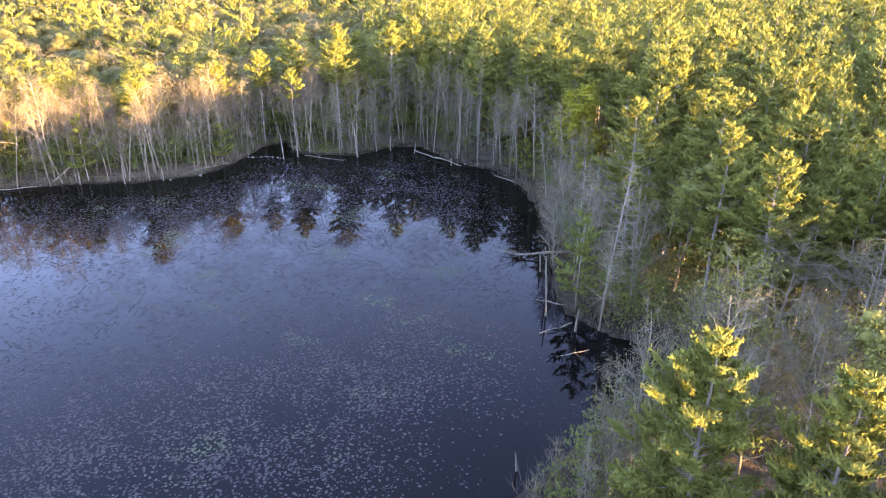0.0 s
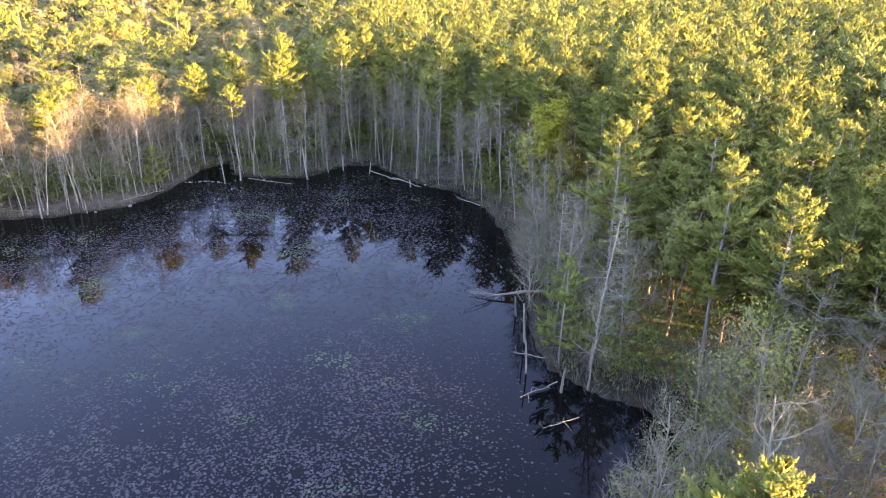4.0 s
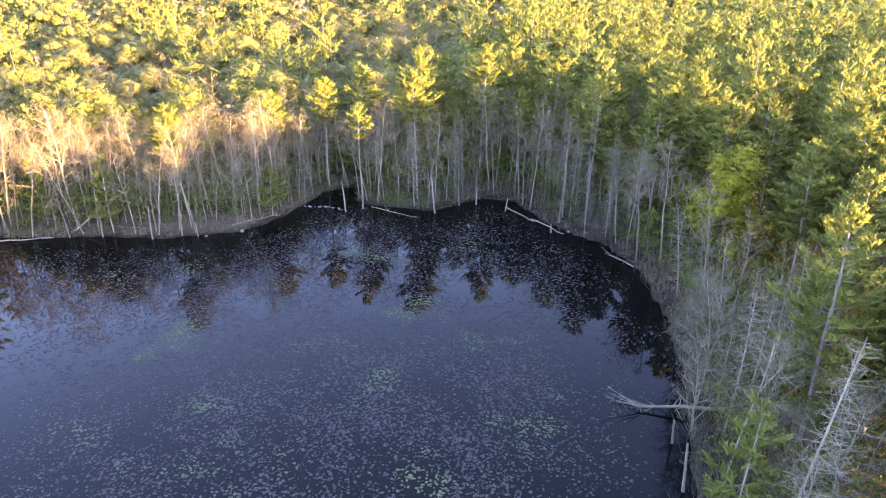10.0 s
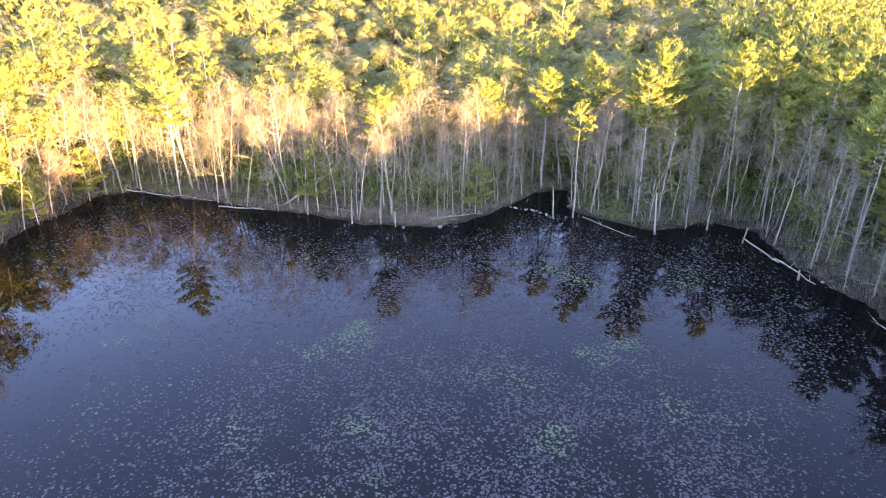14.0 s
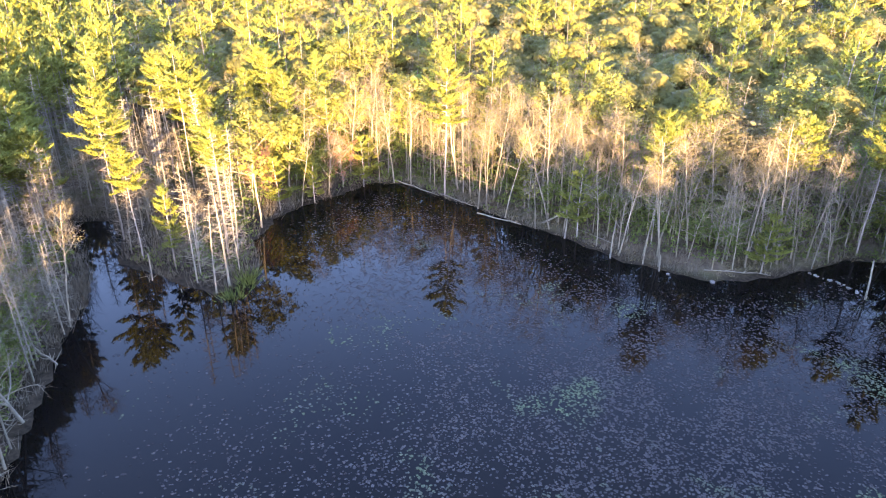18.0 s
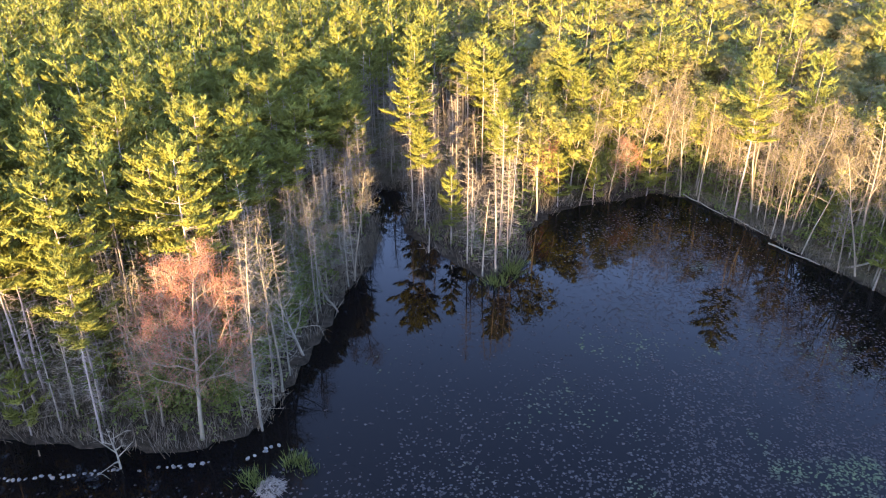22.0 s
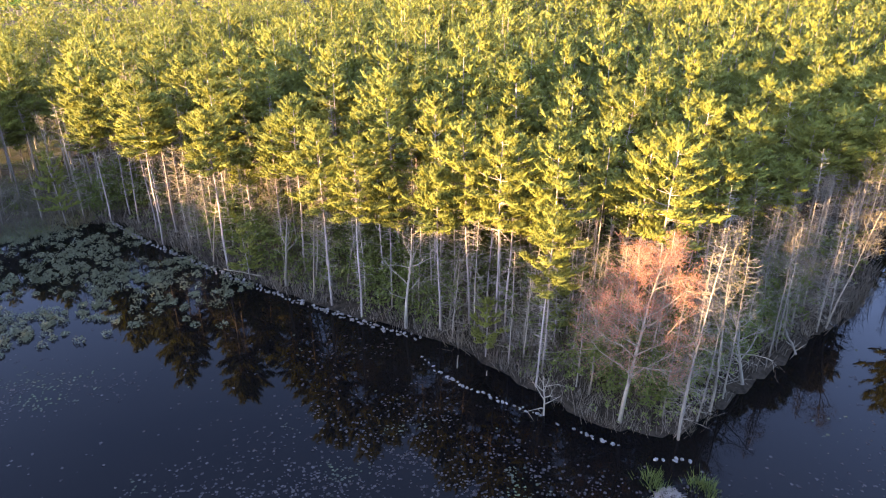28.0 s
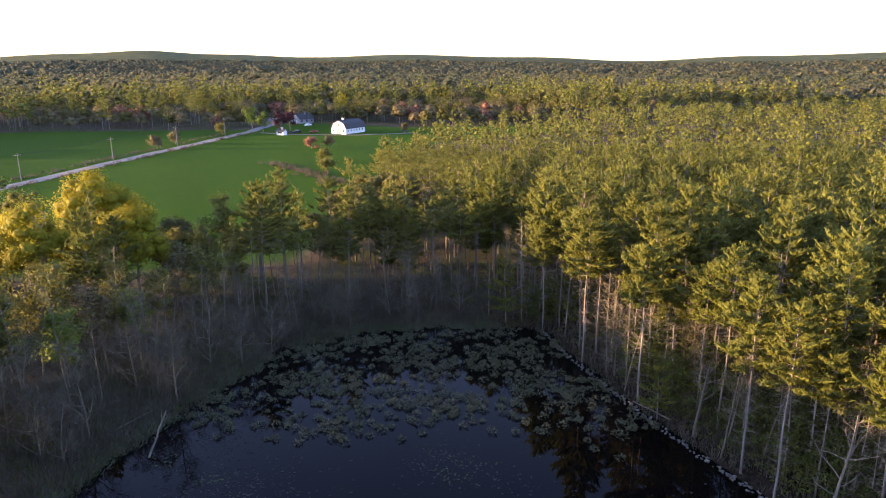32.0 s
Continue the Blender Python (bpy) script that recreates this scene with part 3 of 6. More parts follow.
def snag_shape(rng, height, branches=55, length=2.2, trunk_r=0.19, broken=0.0, first=0.12):
    """A dead conifer: bare tapering stem with many thin level branches."""
    stem = Geo()
    axis = bent(rng, (0, 0, -0.3), (rng.normal() * 0.03, rng.normal() * 0.03, 1), height + 0.3, 8, 0.018, 0.01)
    stem.tube(axis, trunk_r * np.linspace(1, 0.1 + broken, 9) + 0.012, 6)
    for k in range(branches):
        s = first + (0.98 - first) * (k + rng.uniform(0, 1)) / branches
        i = min(int(s * 8), 7)
        base = axis[i] * (1 - (s * 8 - i)) + axis[i + 1] * (s * 8 - i)
        a = rng.uniform(0, 2 * np.pi)
        ln = length * (1.05 - 0.75 * s) * rng.uniform(0.35, 1.3)
        line = bent(rng, base, (math.cos(a), math.sin(a), rng.uniform(-0.25, 0.35)), ln, 3, 0.16, 0.04)
        stem.tube(line, np.array([0.026, 0.019, 0.013, 0.008]), 3)
        for q in range(2):
            way = line[2] - line[1] + rng.normal(size=3) * 0.35 * ln / 3
            stem.tube(bent(rng, line[1 + q], way, ln * rng.uniform(0.2, 0.45), 1, 0.2), np.array([0.013, 0.007]), 3)
    return stem


# ---------------------------------------------------------------- where the trees stand
PR = np.random.default_rng(11)


def ground_z(x, y):
    return float(land(np.array([x]), np.array([y]))[0])


class Kind:
    """One shape of a plant, and all its copies."""

    def __init__(self, name, label, category, group, pieces):
        self.root, self.used = None, False
        self.root = tagged(new(name), label, category, group)
        for piece_name, me in pieces:
            part(piece_name, me, self.root)

    def put(self, x, y, turn=None, scale=1.0, z=None, lean=(0, 0)):
        z = ground_z(x, y) if z is None else z
        turn = PR.uniform(0, 360) if turn is None else turn
        if not self.used:
            self.used = True
            self.root.matrix_basis = pose(x, y, z, lean[0], lean[1], turn)
            return self.root
        return copy_thing(self.root, pose(x, y, z, lean[0], lean[1], turn) @ Matrix.Diagonal((scale, scale, scale, 1)))


def tree_kind(name, label, category, group, stem, crown=None, bark=BARK, crown_mats=()):
    pieces = [("trunk", stem.mesh("trunk", [bark]))]
    if crown is not None:
        pieces.append(("crown", crown.mesh("crown", list(crown_mats))))
    return Kind(name, label, category, group, pieces)


def rg(seed):
    return np.random.default_rng(seed)


PINES = [tree_kind("pine_tree", "tall white pine with yellow-green sunlit needles", "tree", "pines round the pond",
                   *pine_shape(rg(20 + k), h, c, s, 76, 135, 0.34, 12, 0.17), BARK, [NEEDLES])
         for k, (h, c, s) in enumerate([(21, 0.34, 3.6), (22, 0.40, 3.4), (19, 0.30, 3.5), (21.5, 0.45, 3.3), (17.5, 0.27, 3.1)])]
HIGH_PINES = [tree_kind("pine_tree", "white pine with bare lower trunk and green top", "tree", "pines round the pond",
                        *pine_shape(rg(40 + k), h, c, s, 52, 140, 0.34, 90, 0.115), BARK, [NEEDLES])
              for k, (h, c, s) in enumerate([(21, 0.52, 3.1), (19.5, 0.62, 2.9), (22.5, 0.57, 3.3), (18, 0.64, 2.7)])]
YOUNG_PINES = [tree_kind("pine_tree", "small young pine with soft green needles", "tree", "pines round the pond",
                         *pine_shape(rg(60 + k), h, 0.14, s, 26, 44, 0.42, 3, 0.08), BARK, [NEEDLES]) for k, (h, s) in enumerate([(8, 2.2), (11, 2.5)])]
BARES = [tree_kind("bare_tree", "leafless pale grey tree with fine budding twigs", "tree", "bare trees along the shore",
                   *bare_shape(rg(80 + k), h, f, r, 13, 5, b + 2, 2, trunk_r=tr * 0.95, lean=0.03, thick=0.66), PALE_BARK, [BRUSH_MAT, TAN_BUDS])
         for k, (h, f, r, b, tr) in enumerate([(17, 0.45, 3.6, 2, 0.125), (15, 0.5, 3.0, 1, 0.10), (18.5, 0.5, 3.8, 3, 0.14), (13, 0.35, 3.0, 1, 0.10), (16, 0.55, 2.8, 2, 0.11), (10, 0.3, 2.6, 1, 0.08)])]
BRUSHY = [tree_kind("bare_tree", "low spreading leafless grey tree with tangled twigs", "tree", "bare trees along the shore",
                    *bare_shape(rg(100 + k), h, f, r, 18, 8, 1, 4, trunk_r=0.10, lean=0.07, thick=0.7), PALE_BARK, [BRUSH_MAT, TAN_BUDS])
          for k, (h, f, r) in enumerate([(9, 0.12, 3.6), (11.5, 0.2, 3.8), (7.5, 0.1, 3.2)])]
LEAFIES = [tree_kind("leafy_tree", "broadleaf tree in fresh yellow-green spring leaf", "tree", "leafing trees round the pond",
                     *leafy_shape(rg(110 + k), h, f, r, 12, 4, 24, 0.32, body=0.35, trunk_r=0.15), PALE_BARK, [mat])
           for k, (h, f, r, mat) in enumerate([(16, 0.38, 4.2, SPRING), (18, 0.45, 4.4, SPRING), (14, 0.35, 3.8, SPRING), (15, 0.4, 3.8, TAN_BUDS), (12, 0.3, 3.4, FRESH)])]
SNAGS = [tree_kind("dead_tree", "bleached dead conifer with many thin bare branches", "tree", "dead trees along the shore",
                   snag_shape(rg(130 + k), h, n, ln, tr), None, DEAD_WOOD)
         for k, (h, n, ln, tr) in enumerate([(14, 120, 2.8, 0.085), (17, 140, 2.6, 0.10), (11, 95, 2.5, 0.075), (15.5, 110, 2.4, 0.09)])]
STUBS = [tree_kind("tree_stump", "short broken grey dead stem standing in water", "stump", "stumps in the shallows",
                   snag_shape(rg(150 + k), h, n, 1.0, tr, 0.5, 0.4), None, DEAD_WOOD) for k, (h, n, tr) in enumerate([(3.2, 3, 0.14), (5.5, 9, 0.13), (1.6, 0, 0.15)])]

# trees that stand at known places
LANDMARKS = []


def landmark(x, y, keep=2.2):
    LANDMARKS.append((x, y, keep))
    return x, y


def single(name, label, group, x, y, stem, crown, bark, mats, keep=2.5):
    landmark(x, y, keep)
    tree_kind(name, label, "tree", group, stem, crown, bark, mats).put(x, y, 0)


single("dead_tree", "tall bleached dead conifer with a thin bare spire", "dead trees along the shore", 3.8, 122.1, snag_shape(rg(201), 21, 90, 2.4, 0.15), None, DEAD_WOOD, ())
single("dead_tree", "tall dead conifer with sunlit broken top beside the water", "dead trees along the shore", 22.6, 60.4, snag_shape(rg(202), 19.3, 170, 3.4, 0.15), None, DEAD_WOOD, ())
single("pine_tree", "slender pine with a small sunlit top over a bare trunk", "pines round the pond", -32.8, 120.6, *pine_shape(rg(203), 18, 0.68, 2.3, 20, 90, 0.42, 24, 0.15), PALE_BARK, [NEEDLES])
single("pine_tree", "large white pine with a bright sunlit crown", "pines round the pond", 34.0, 61.1, *pine_shape(rg(204), 22.8, 0.3, 3.9, 66, 150, 0.34, 8, 0.22), BARK, [NEEDLES], 5)
single("pine_tree", "broad shaded white pine beside the pond", "pines round the pond", 26.5, 74.6, *pine_shape(rg(205), 22.5, 0.3, 3.9, 66, 150, 0.34, 8, 0.22), BARK, [NEEDLES], 5)
single("pine_tree", "full white pine with golden sunlit top beside the water", "pines round the pond", 24.4, 24.2, *pine_shape(rg(206), 18.8, 0.10, 4.4, 96, 230, 0.36, 8, 0.22), BARK, [NEEDLES], 6)
single("pine_tree", "full white pine with golden top among bare shrubs", "pines round the pond", 31.8, 21.5, *pine_shape(rg(207), 18.2, 0.10, 4.3, 92, 230, 0.36, 8, 0.22), BARK, [NEEDLES], 5)
single("bare_tree", "bare tree with pinkish sunlit upper limbs", "bare trees along the shore", 28.0, 30.5, *bare_shape(rg(208), 19.6, 0.5, 4.2, 14, 6, 1, 2, trunk_r=0.18), PALE_BARK, [BRUSH_MAT, TAN_BUDS], 4)
single("leafy_tree", "spreading tree with sparse olive spring leaves", "leafing trees round the pond", 33.0, 42.5, *leafy_shape(rg(209), 17.5, 0.3, 5.2, 18, 6, 9, 0.26, body=0.0, trunk_r=0.2), PALE_BARK, [SPRING], 5)
for tx, ty, th, tseed in ((38.0, 50.5, 15.0, 233), (35.5, 37.5, 13.5, 234), (42.0, 44.0, 15.5, 235), (31.0, 33.5, 11.0, 236)):
    single("bare_tree", "wide grey-brown tree with tangled twigs and swelling buds", "bare trees along the shore", tx, ty, *bare_shape(rg(tseed), th, 0.16, 5.4, 26, 9, 5, 6, 0.16, trunk_r=0.16, lean=0.06), PALE_BARK, [BRUSH_MAT, TAN_BUDS], 4)
single("leafy_tree", "bright yellow-green flowering tree at the pond corner", "leafing trees round the pond", 22.0, 106.6, *leafy_shape(rg(210), 17.5, 0.22, 4.6, 20, 7, 30, 0.32, body=0.6, trunk_r=0.17), PALE_BARK, [YELLOW], 6.5)
single("red_maple", "red maple with pinkish budding crown on the point", "bare trees along the shore", -49.6, 24.0, *bare_shape(rg(211), 17.0, 0.26, 6.2, 26, 11, 15, 8, 0.15, trunk_r=0.19, lean=0.06), PALE_BARK, [RED_BUDS, RED_BUDS], 4.0)
single("dead_tree", "dead conifer with a broken top at the point", "dead trees along the shore", -50.3, 29.0, snag_shape(rg(212), 19, 150, 2.8, 0.12), None, DEAD_WOOD, (), 1.2)
single("dead_tree", "bleached leaning dead tree on the islet tip", "dead trees along the shore", -77.0, 55.0, snag_shape(rg(213), 13.5, 60, 3.2, 0.15), None, DEAD_WOOD, (), 1.2)
single("dead_tree", "slender dead tree on the islet tip", "dead trees along the shore", -76.2, 53.2, snag_shape(rg(214), 12, 46, 2.4, 0.11), None, DEAD_WOOD, (), 2)
single("bare_tree", "pale forked dead tree behind the stone wall", "bare trees along the shore", -52.2, -1.0, *bare_shape(rg(215), 12.5, 0.3, 3.8, 12, 5, 0, 1, trunk_r=0.2), DEAD_WOOD, [BRUSH_MAT, TAN_BUDS], 3)
single("bare_tree", "pale bare tree leaning over the stone wall", "bare trees along the shore", -51.9, -18.5, *bare_shape(rg(216), 10.5, 0.45, 2.4, 12, 5, 0, 1, trunk_r=0.2), DEAD_WOOD, [BRUSH_MAT, TAN_BUDS], 3)
single("bare_tree", "small dead tree standing in shallow water", "bare trees along the shore", -46.9, 17.9, *bare_shape(rg(217), 4.5, 0.25, 2.2, 9, 3, 0, 1, trunk_r=0.1, lean=0.1), DEAD_WOOD, [BRUSH_MAT, TAN_BUDS], 1)
single("bare_tree", "bare tree leaning over the water", "bare trees along the shore", -61.5, 32.0, *bare_shape(rg(218), 9.5, 0.3, 4.2, 13, 6, 0, 2, trunk_r=0.15, lean=0.25), DEAD_WOOD, [BRUSH_MAT, TAN_BUDS], 3)
single("leafy_tree", "great rounded yellow-green maple at the meadow edge", "leafing trees at the meadow", 12.5, -100.0, *broad_shape(rg(219), 23, 8.2, 15000, 0.36), BARK, [YELLOW], 9)
single("leafy_tree", "broad yellow-green tree at the marsh edge", "leafing trees at the meadow", 21.0, -82.0, *broad_shape(rg(220), 21, 7.4, 13000, 0.36), BARK, [YELLOW], 6)
single("leafy_tree", "round olive-yellow tree at the marsh edge", "leafing trees at the meadow", 6.5, -84.0, *broad_shape(rg(221), 19.5, 6.6, 12000, 0.36), BARK, [YELLOW], 6)
single("pine_tree", "dense dark pine between leafing trees", "pines round the pond", 12.5, -88.0, *pine_shape(rg(222), 20, 0.2, 3.4, 50, 110, 0.34, 6, 0.22), BARK, [NEEDLES], 4)
single("pine_tree", "broad sunlit pine before the meadow", "pines round the pond", -14.5, -93.0, *pine_shape(rg(223), 19, 0.3, 4.6, 50, 130, 0.34, 6, 0.23), BARK, [NEEDLES], 5)
single("pine_tree", "tall olive-green pine before the meadow", "pines round the pond", -19.5, -97.0, *pine_shape(rg(226), 20.5, 0.25, 4.6, 60, 130, 0.32, 6, 0.2), BARK, [NEEDLES], 4)
single("pine_tree", "full pine at the corner of the meadow", "pines round the pond", -28.0, -92.5, *pine_shape(rg(227), 19, 0.25, 4.4, 60, 130, 0.32, 6, 0.2), BARK, [NEEDLES], 4)
single("leafy_tree", "yellow-green tree with a feathery crown before the meadow", "leafing trees at the meadow", -9.0, -97.0, *leafy_shape(rg(228), 16.5, 0.25, 3.8, 14, 5, 22, 0.32, trunk_r=0.16), PALE_BARK, [SPRING], 4)
single("leafy_tree", "tan budding tree at the corner of the meadow", "leafing trees at the meadow", -34.0, -98.0, *leafy_shape(rg(229), 16, 0.25, 3.8, 14, 5, 20, 0.3, trunk_r=0.16), PALE_BARK, [TAN_BUDS], 4)
single("red_maple", "small crimson-budded maple at the head of the cove", "bare trees along the shore", -100.5, 80.5, *bare_shape(rg(230), 8.5, 0.2, 3.0, 16, 7, 8, 6, 0.15, trunk_r=0.1), PALE_BARK, [RED_BUDS, RED_BUDS], 3)
single("red_maple", "slender rusty-budded maple beside the cove", "bare trees along the shore", -99.0, 66.0, *bare_shape(rg(231), 10, 0.25, 2.6, 16, 7, 8, 6, 0.15, trunk_r=0.1), PALE_BARK, [RED_BUDS, RED_BUDS], 3)
single("pine_tree", "small yellow-green pine on the islet", "pines round the pond", -85.5, 50.5, *pine_shape(rg(232), 11, 0.25, 1.9, 34, 70, 0.32, 4, 0.09), BARK, [NEEDLES], 2)
single("red_maple", "small red-budded maple at the marsh edge", "bare trees along the shore", 1.0, -82.0, *bare_shape(rg(224), 11, 0.3, 4.0, 14, 6, 5, 3, trunk_r=0.14), PALE_BARK, [RED_BUDS, RED_BUDS], 4)
single("leafy_tree", "narrow bright green young tree", "leafing trees at the meadow", -5.5, -90.0, *leafy_shape(rg(225), 14, 0.2, 3.0, 12, 5, 22, 0.32, trunk_r=0.14), PALE_BARK, [FRESH], 3)


def zone_pick(x, y, d, r):
    """Which kind of tree grows at a place by the pond; None for a gap."""
    if y > 85 and x < -28:
        if d < 13:
            return "bare" if r < 0.56 else "snag" if r < 0.60 else "leafy" if r < 0.68 else "high" if r < 0.695 else "young" if r < 0.73 else None
        return "leafy" if r < 0.68 else "bare" if r < 0.88 else "high" if r < 0.91 else "young" if r < 0.94 else None
    if y > 108:
        if d < 8:
            return "bare" if r < 0.28 else "snag" if r < 0.38 else "high" if r < 0.45 else "young" if r < 0.52 else None
        return "pine" if r < 0.45 else "high" if r < 0.62 else "bare" if r < 0.85 else "young"
    if x > 0 and y > 18:
        if y < 52 and d < 2.5:
            return None
        if y < 52 and d < 24:
            return "brushy" if r < 0.18 else "bare" if r < 0.22 else "snag" if r < 0.25 else "leafy" if r < 0.28 and d > 10 else None
        if d < (13 if 62 < y < 104 else 8):
            return "brushy" if r < 0.14 else "bare" if r < 0.19 else "snag" if r < 0.26 else "young" if r < 0.30 else None
        return "pine" if r < 0.86 else "leafy" if r < 0.9 else "bare"
    if x < -70 and y > 38:
        if y < 62:
            return "snag" if r < 0.13 else "bare" if r < 0.15 else "high" if r < 0.20 and x < -88 else "brushy" if r < 0.22 else None
        if d < 12:
            return "bare" if r < 0.3 else "snag" if r < 0.38 else "leafy" if r < 0.6 else "pine" if r < 0.7 else "young" if r < 0.78 else None
        return "pine" if r < 0.38 else "leafy" if r < 0.75 else "bare" if r < 0.95 else None
    if x < -45 and y > -62:
        if (x > -57 and y > 16) or (y > 24 and x > -82 and d < 8):
            return "snag" if r < 0.46 else "bare" if r < 0.50 else "brushy" if r < 0.56 else None
        if d < 20:
            return "high" if r < 0.50 else "snag" if r < 0.78 else "bare" if r < 0.9 else "young"
        return "pine" if r < 0.85 else "high"
    if y < -50:
        if d < 14:
            return "brushy" if r < 0.20 else "bare" if r < 0.23 else "snag" if r < 0.25 else None
        if x > -8:
            return "brushy" if r < 0.12 else "leafy" if r < 0.66 else "pine" if r < 0.76 else None
        if x > -36:
            return "brushy" if r < 0.10 else "leafy" if r < 0.40 else "high" if r < 0.62 else "pine" if r < 0.82 else "bare"
        return "bare" if r < 0.14 else "high" if r < 0.40 else "pine" if r < 0.70 else "leafy" if r < 0.80 else None
    return "brushy" if r < 0.08 else None


def scatter(x0, x1, y0, y1, step, seed):
    """Places on a loose grid."""
    rng = rg(seed)
    xs, ys = np.meshgrid(np.arange(x0, x1, step), np.arange(y0, y1, step))
    xs = xs.ravel() + rng.uniform(-0.48, 0.48, xs.size) * step
    ys = ys.ravel() + rng.uniform(-0.48, 0.48, ys.size) * step
    return xs, ys, rng


def plant_near_trees():
    xs, ys, rng = scatter(-135, 62, -104, 160, 1.6, 5)
    d = edge_distance(POND, xs, ys)
    md = edge_distance(MEADOW, xs, ys)
    rows = np.nonzero((d > 0.15) & (d < NEAR_BAND) & (md > 2))[0]
    kinds = {"bare": BARES, "snag": SNAGS, "leafy": LEAFIES, "pine": PINES, "high": HIGH_PINES, "young": YOUNG_PINES, "brushy": BRUSHY}
    taken = []
    counts = collections.Counter()
    order = rows[np.argsort(d[rows] + rng.random(len(rows)) * 9)]
    spare = []
    most = {"bare": 280, "snag": 280, "leafy": 190, "pine": 190, "high": 90, "young": 40, "brushy": 60}
    order_of = list(most)
    room = {"bare": 1.5, "snag": 1.2, "leafy": 4.0, "pine": 3.6, "high": 2.8, "young": 2.4, "brushy": 2.2}
    for i in order:
        x, y, di = float(xs[i]), float(ys[i]), float(d[i])
        if x > 22 and y < 20 and y > -60:
            continue
        if any((x - a) ** 2 + (y - b) ** 2 < k * k for a, b, k in LANDMARKS):
            continue
        what = zone_pick(x, y, di, rng.random())
        if what is None:
            continue
        need = room[what]
        if any((x - a) ** 2 + (y - b) ** 2 < ((need + k) / 2) ** 2 for a, b, k in taken):
            continue
        taken.append((x, y, need))
        if counts[what] >= most[what]:
            spare.append((x, y, order_of.index(what)))
            continue
        counts[what] += 1
        pick = kinds[what][int(rng.integers(len(kinds[what])))]
        tip = 2.0 if what in ("bare", "snag") and di < 6 else 1.2
        pick.put(x, y, rng.uniform(0, 360), rng.uniform(0.8, 1.12) * (0.6 if y < -20 and x > -38 and what in ("bare", "snag") else 0.9 if y < -58 else 1.0), None, (rng.normal() * tip, rng.normal() * tip))
    return np.array(spare, float).reshape(-1, 3)


NEAR_BAND = 27.0
SPARE = plant_near_trees()

# ---------------------------------------------------------------- the woods further off
def templates(shapes):
    """Arrays of simple trees: stem and crown in one, slot 0 bark and 1 foliage."""
    res = []
    for stem, crown in shapes:
        v0, f0, s0, m0 = stem.arrays()
        v1, f1, s1, m1 = crown.arrays()
        res.append((np.concatenate([v0, v1]), np.concatenate([f0, f1 + len(v0)]), np.concatenate([s0 * 0, s1 * 0 + 1]), np.concatenate([m0, m1])))
    return res


def lump_shape(rng, height, radius, leaves, size, crown_from=0.4, soft=True):
    """A distant leafy crown: an uneven shell of leaf clumps on a stem."""
    stem, crown = Geo(), Geo()
    stem.tube([(0, 0, 0), (0, 0, height * 0.8)], [0.16, 0.05], 3)
    lumps = rng.normal(size=(7, 3))
    lumps /= np.linalg.norm(lumps, axis=1)[:, None]
    p = rng.normal(size=(leaves, 3))
    p /= np.linalg.norm(p, axis=1)[:, None]
    p[:, 2] = np.abs(p[:, 2]) * 1.2 - 0.35
    bulge = rng.uniform(0.62, 1.0, leaves) + 0.30 * np.max(np.clip(p @ lumps.T, 0, 1) ** 3, axis=1)
    half = height * (1 - crown_from) / 2
    c = p * bulge[:, None] * np.array([radius, radius, half]) + np.array([0, 0, height - half * 1.05])
    pick = rng.permutation(leaves)[: max(4, leaves // 26)]
    for q in pick:
        inner = (c[q] - np.array([0, 0, height - half * 1.05])) * 0.62 + np.array([0, 0, height - half * 1.05])
        crown.lump(inner, np.array([1, 1, 0.8]) * radius * rng.uniform(0.26, 0.42), rng)
    facing = p + np.array([0, 0, 0.15]) + rng.normal(size=p.shape) * 0.25
    crown.kites(c, p * 0.7 + rng.normal(size=p.shape), size * rng.uniform(0.8, 1.4, leaves), size * rng.uniform(0.6, 0.9, leaves), rng, 0, 0.5, p + np.array([0, 0, 0.15]), 0.6, facing / np.linalg.norm(facing, axis=1)[:, None] if soft else None)
    return stem, crown


def many(name, label, kinds, xs, ys, rng, materials, scale=(0.86, 1.1), sink=0.0):
    """One object of a whole wood, from simple trees set side by side."""
    pick = rng.integers(len(kinds), size=len(xs))
    z = land(xs, ys) - sink
    turn = rng.uniform(0, 2 * np.pi, len(xs))
    size = rng.uniform(*scale, len(xs))
    size = size * np.where(ys > -340, np.interp(ys, [-340, -150, -75, -58], [0.60, 0.64, 0.88, 1.0]), 1.0)
    tall = size * rng.uniform(0.85, 1.12, len(xs))
    vs, fs, ss, ms, n = [], [], [], [], 0
    for k, (v, f, s, m) in enumerate(kinds):
        ids = np.nonzero(pick == k)[0]
        if not len(ids):
            continue
        c, sn = np.cos(turn[ids])[:, None], np.sin(turn[ids])[:, None]
        w = size[ids][:, None]
        vx = (v[None, :, 0] * c - v[None, :, 1] * sn) * w + xs[ids][:, None]
        vy = (v[None, :, 0] * sn + v[None, :, 1] * c) * w + ys[ids][:, None]
        vz = v[None, :, 2] * tall[ids][:, None] + z[ids][:, None]
        vs.append(np.stack([vx, vy, vz], 2).reshape(-1, 3))
        fs.append((f[None] + (np.arange(len(ids)) * len(v))[:, None, None]).reshape(-1, 3) + n)
        ss.append(np.tile(s, len(ids)))
        ms.append(np.stack([m[None, :, 0] * c - m[None, :, 1] * sn, m[None, :, 0] * sn + m[None, :, 1] * c, m[None, :, 2] + 0 * c], 2).reshape(-1, 3))
        n += len(ids) * len(v)
    me = quads_mesh(name, np.concatenate(vs), np.concatenate(fs), materials, np.concatenate(ss), (), np.concatenate(ms))
    return tagged(new(name, me), label, "woods", kind="stuff")


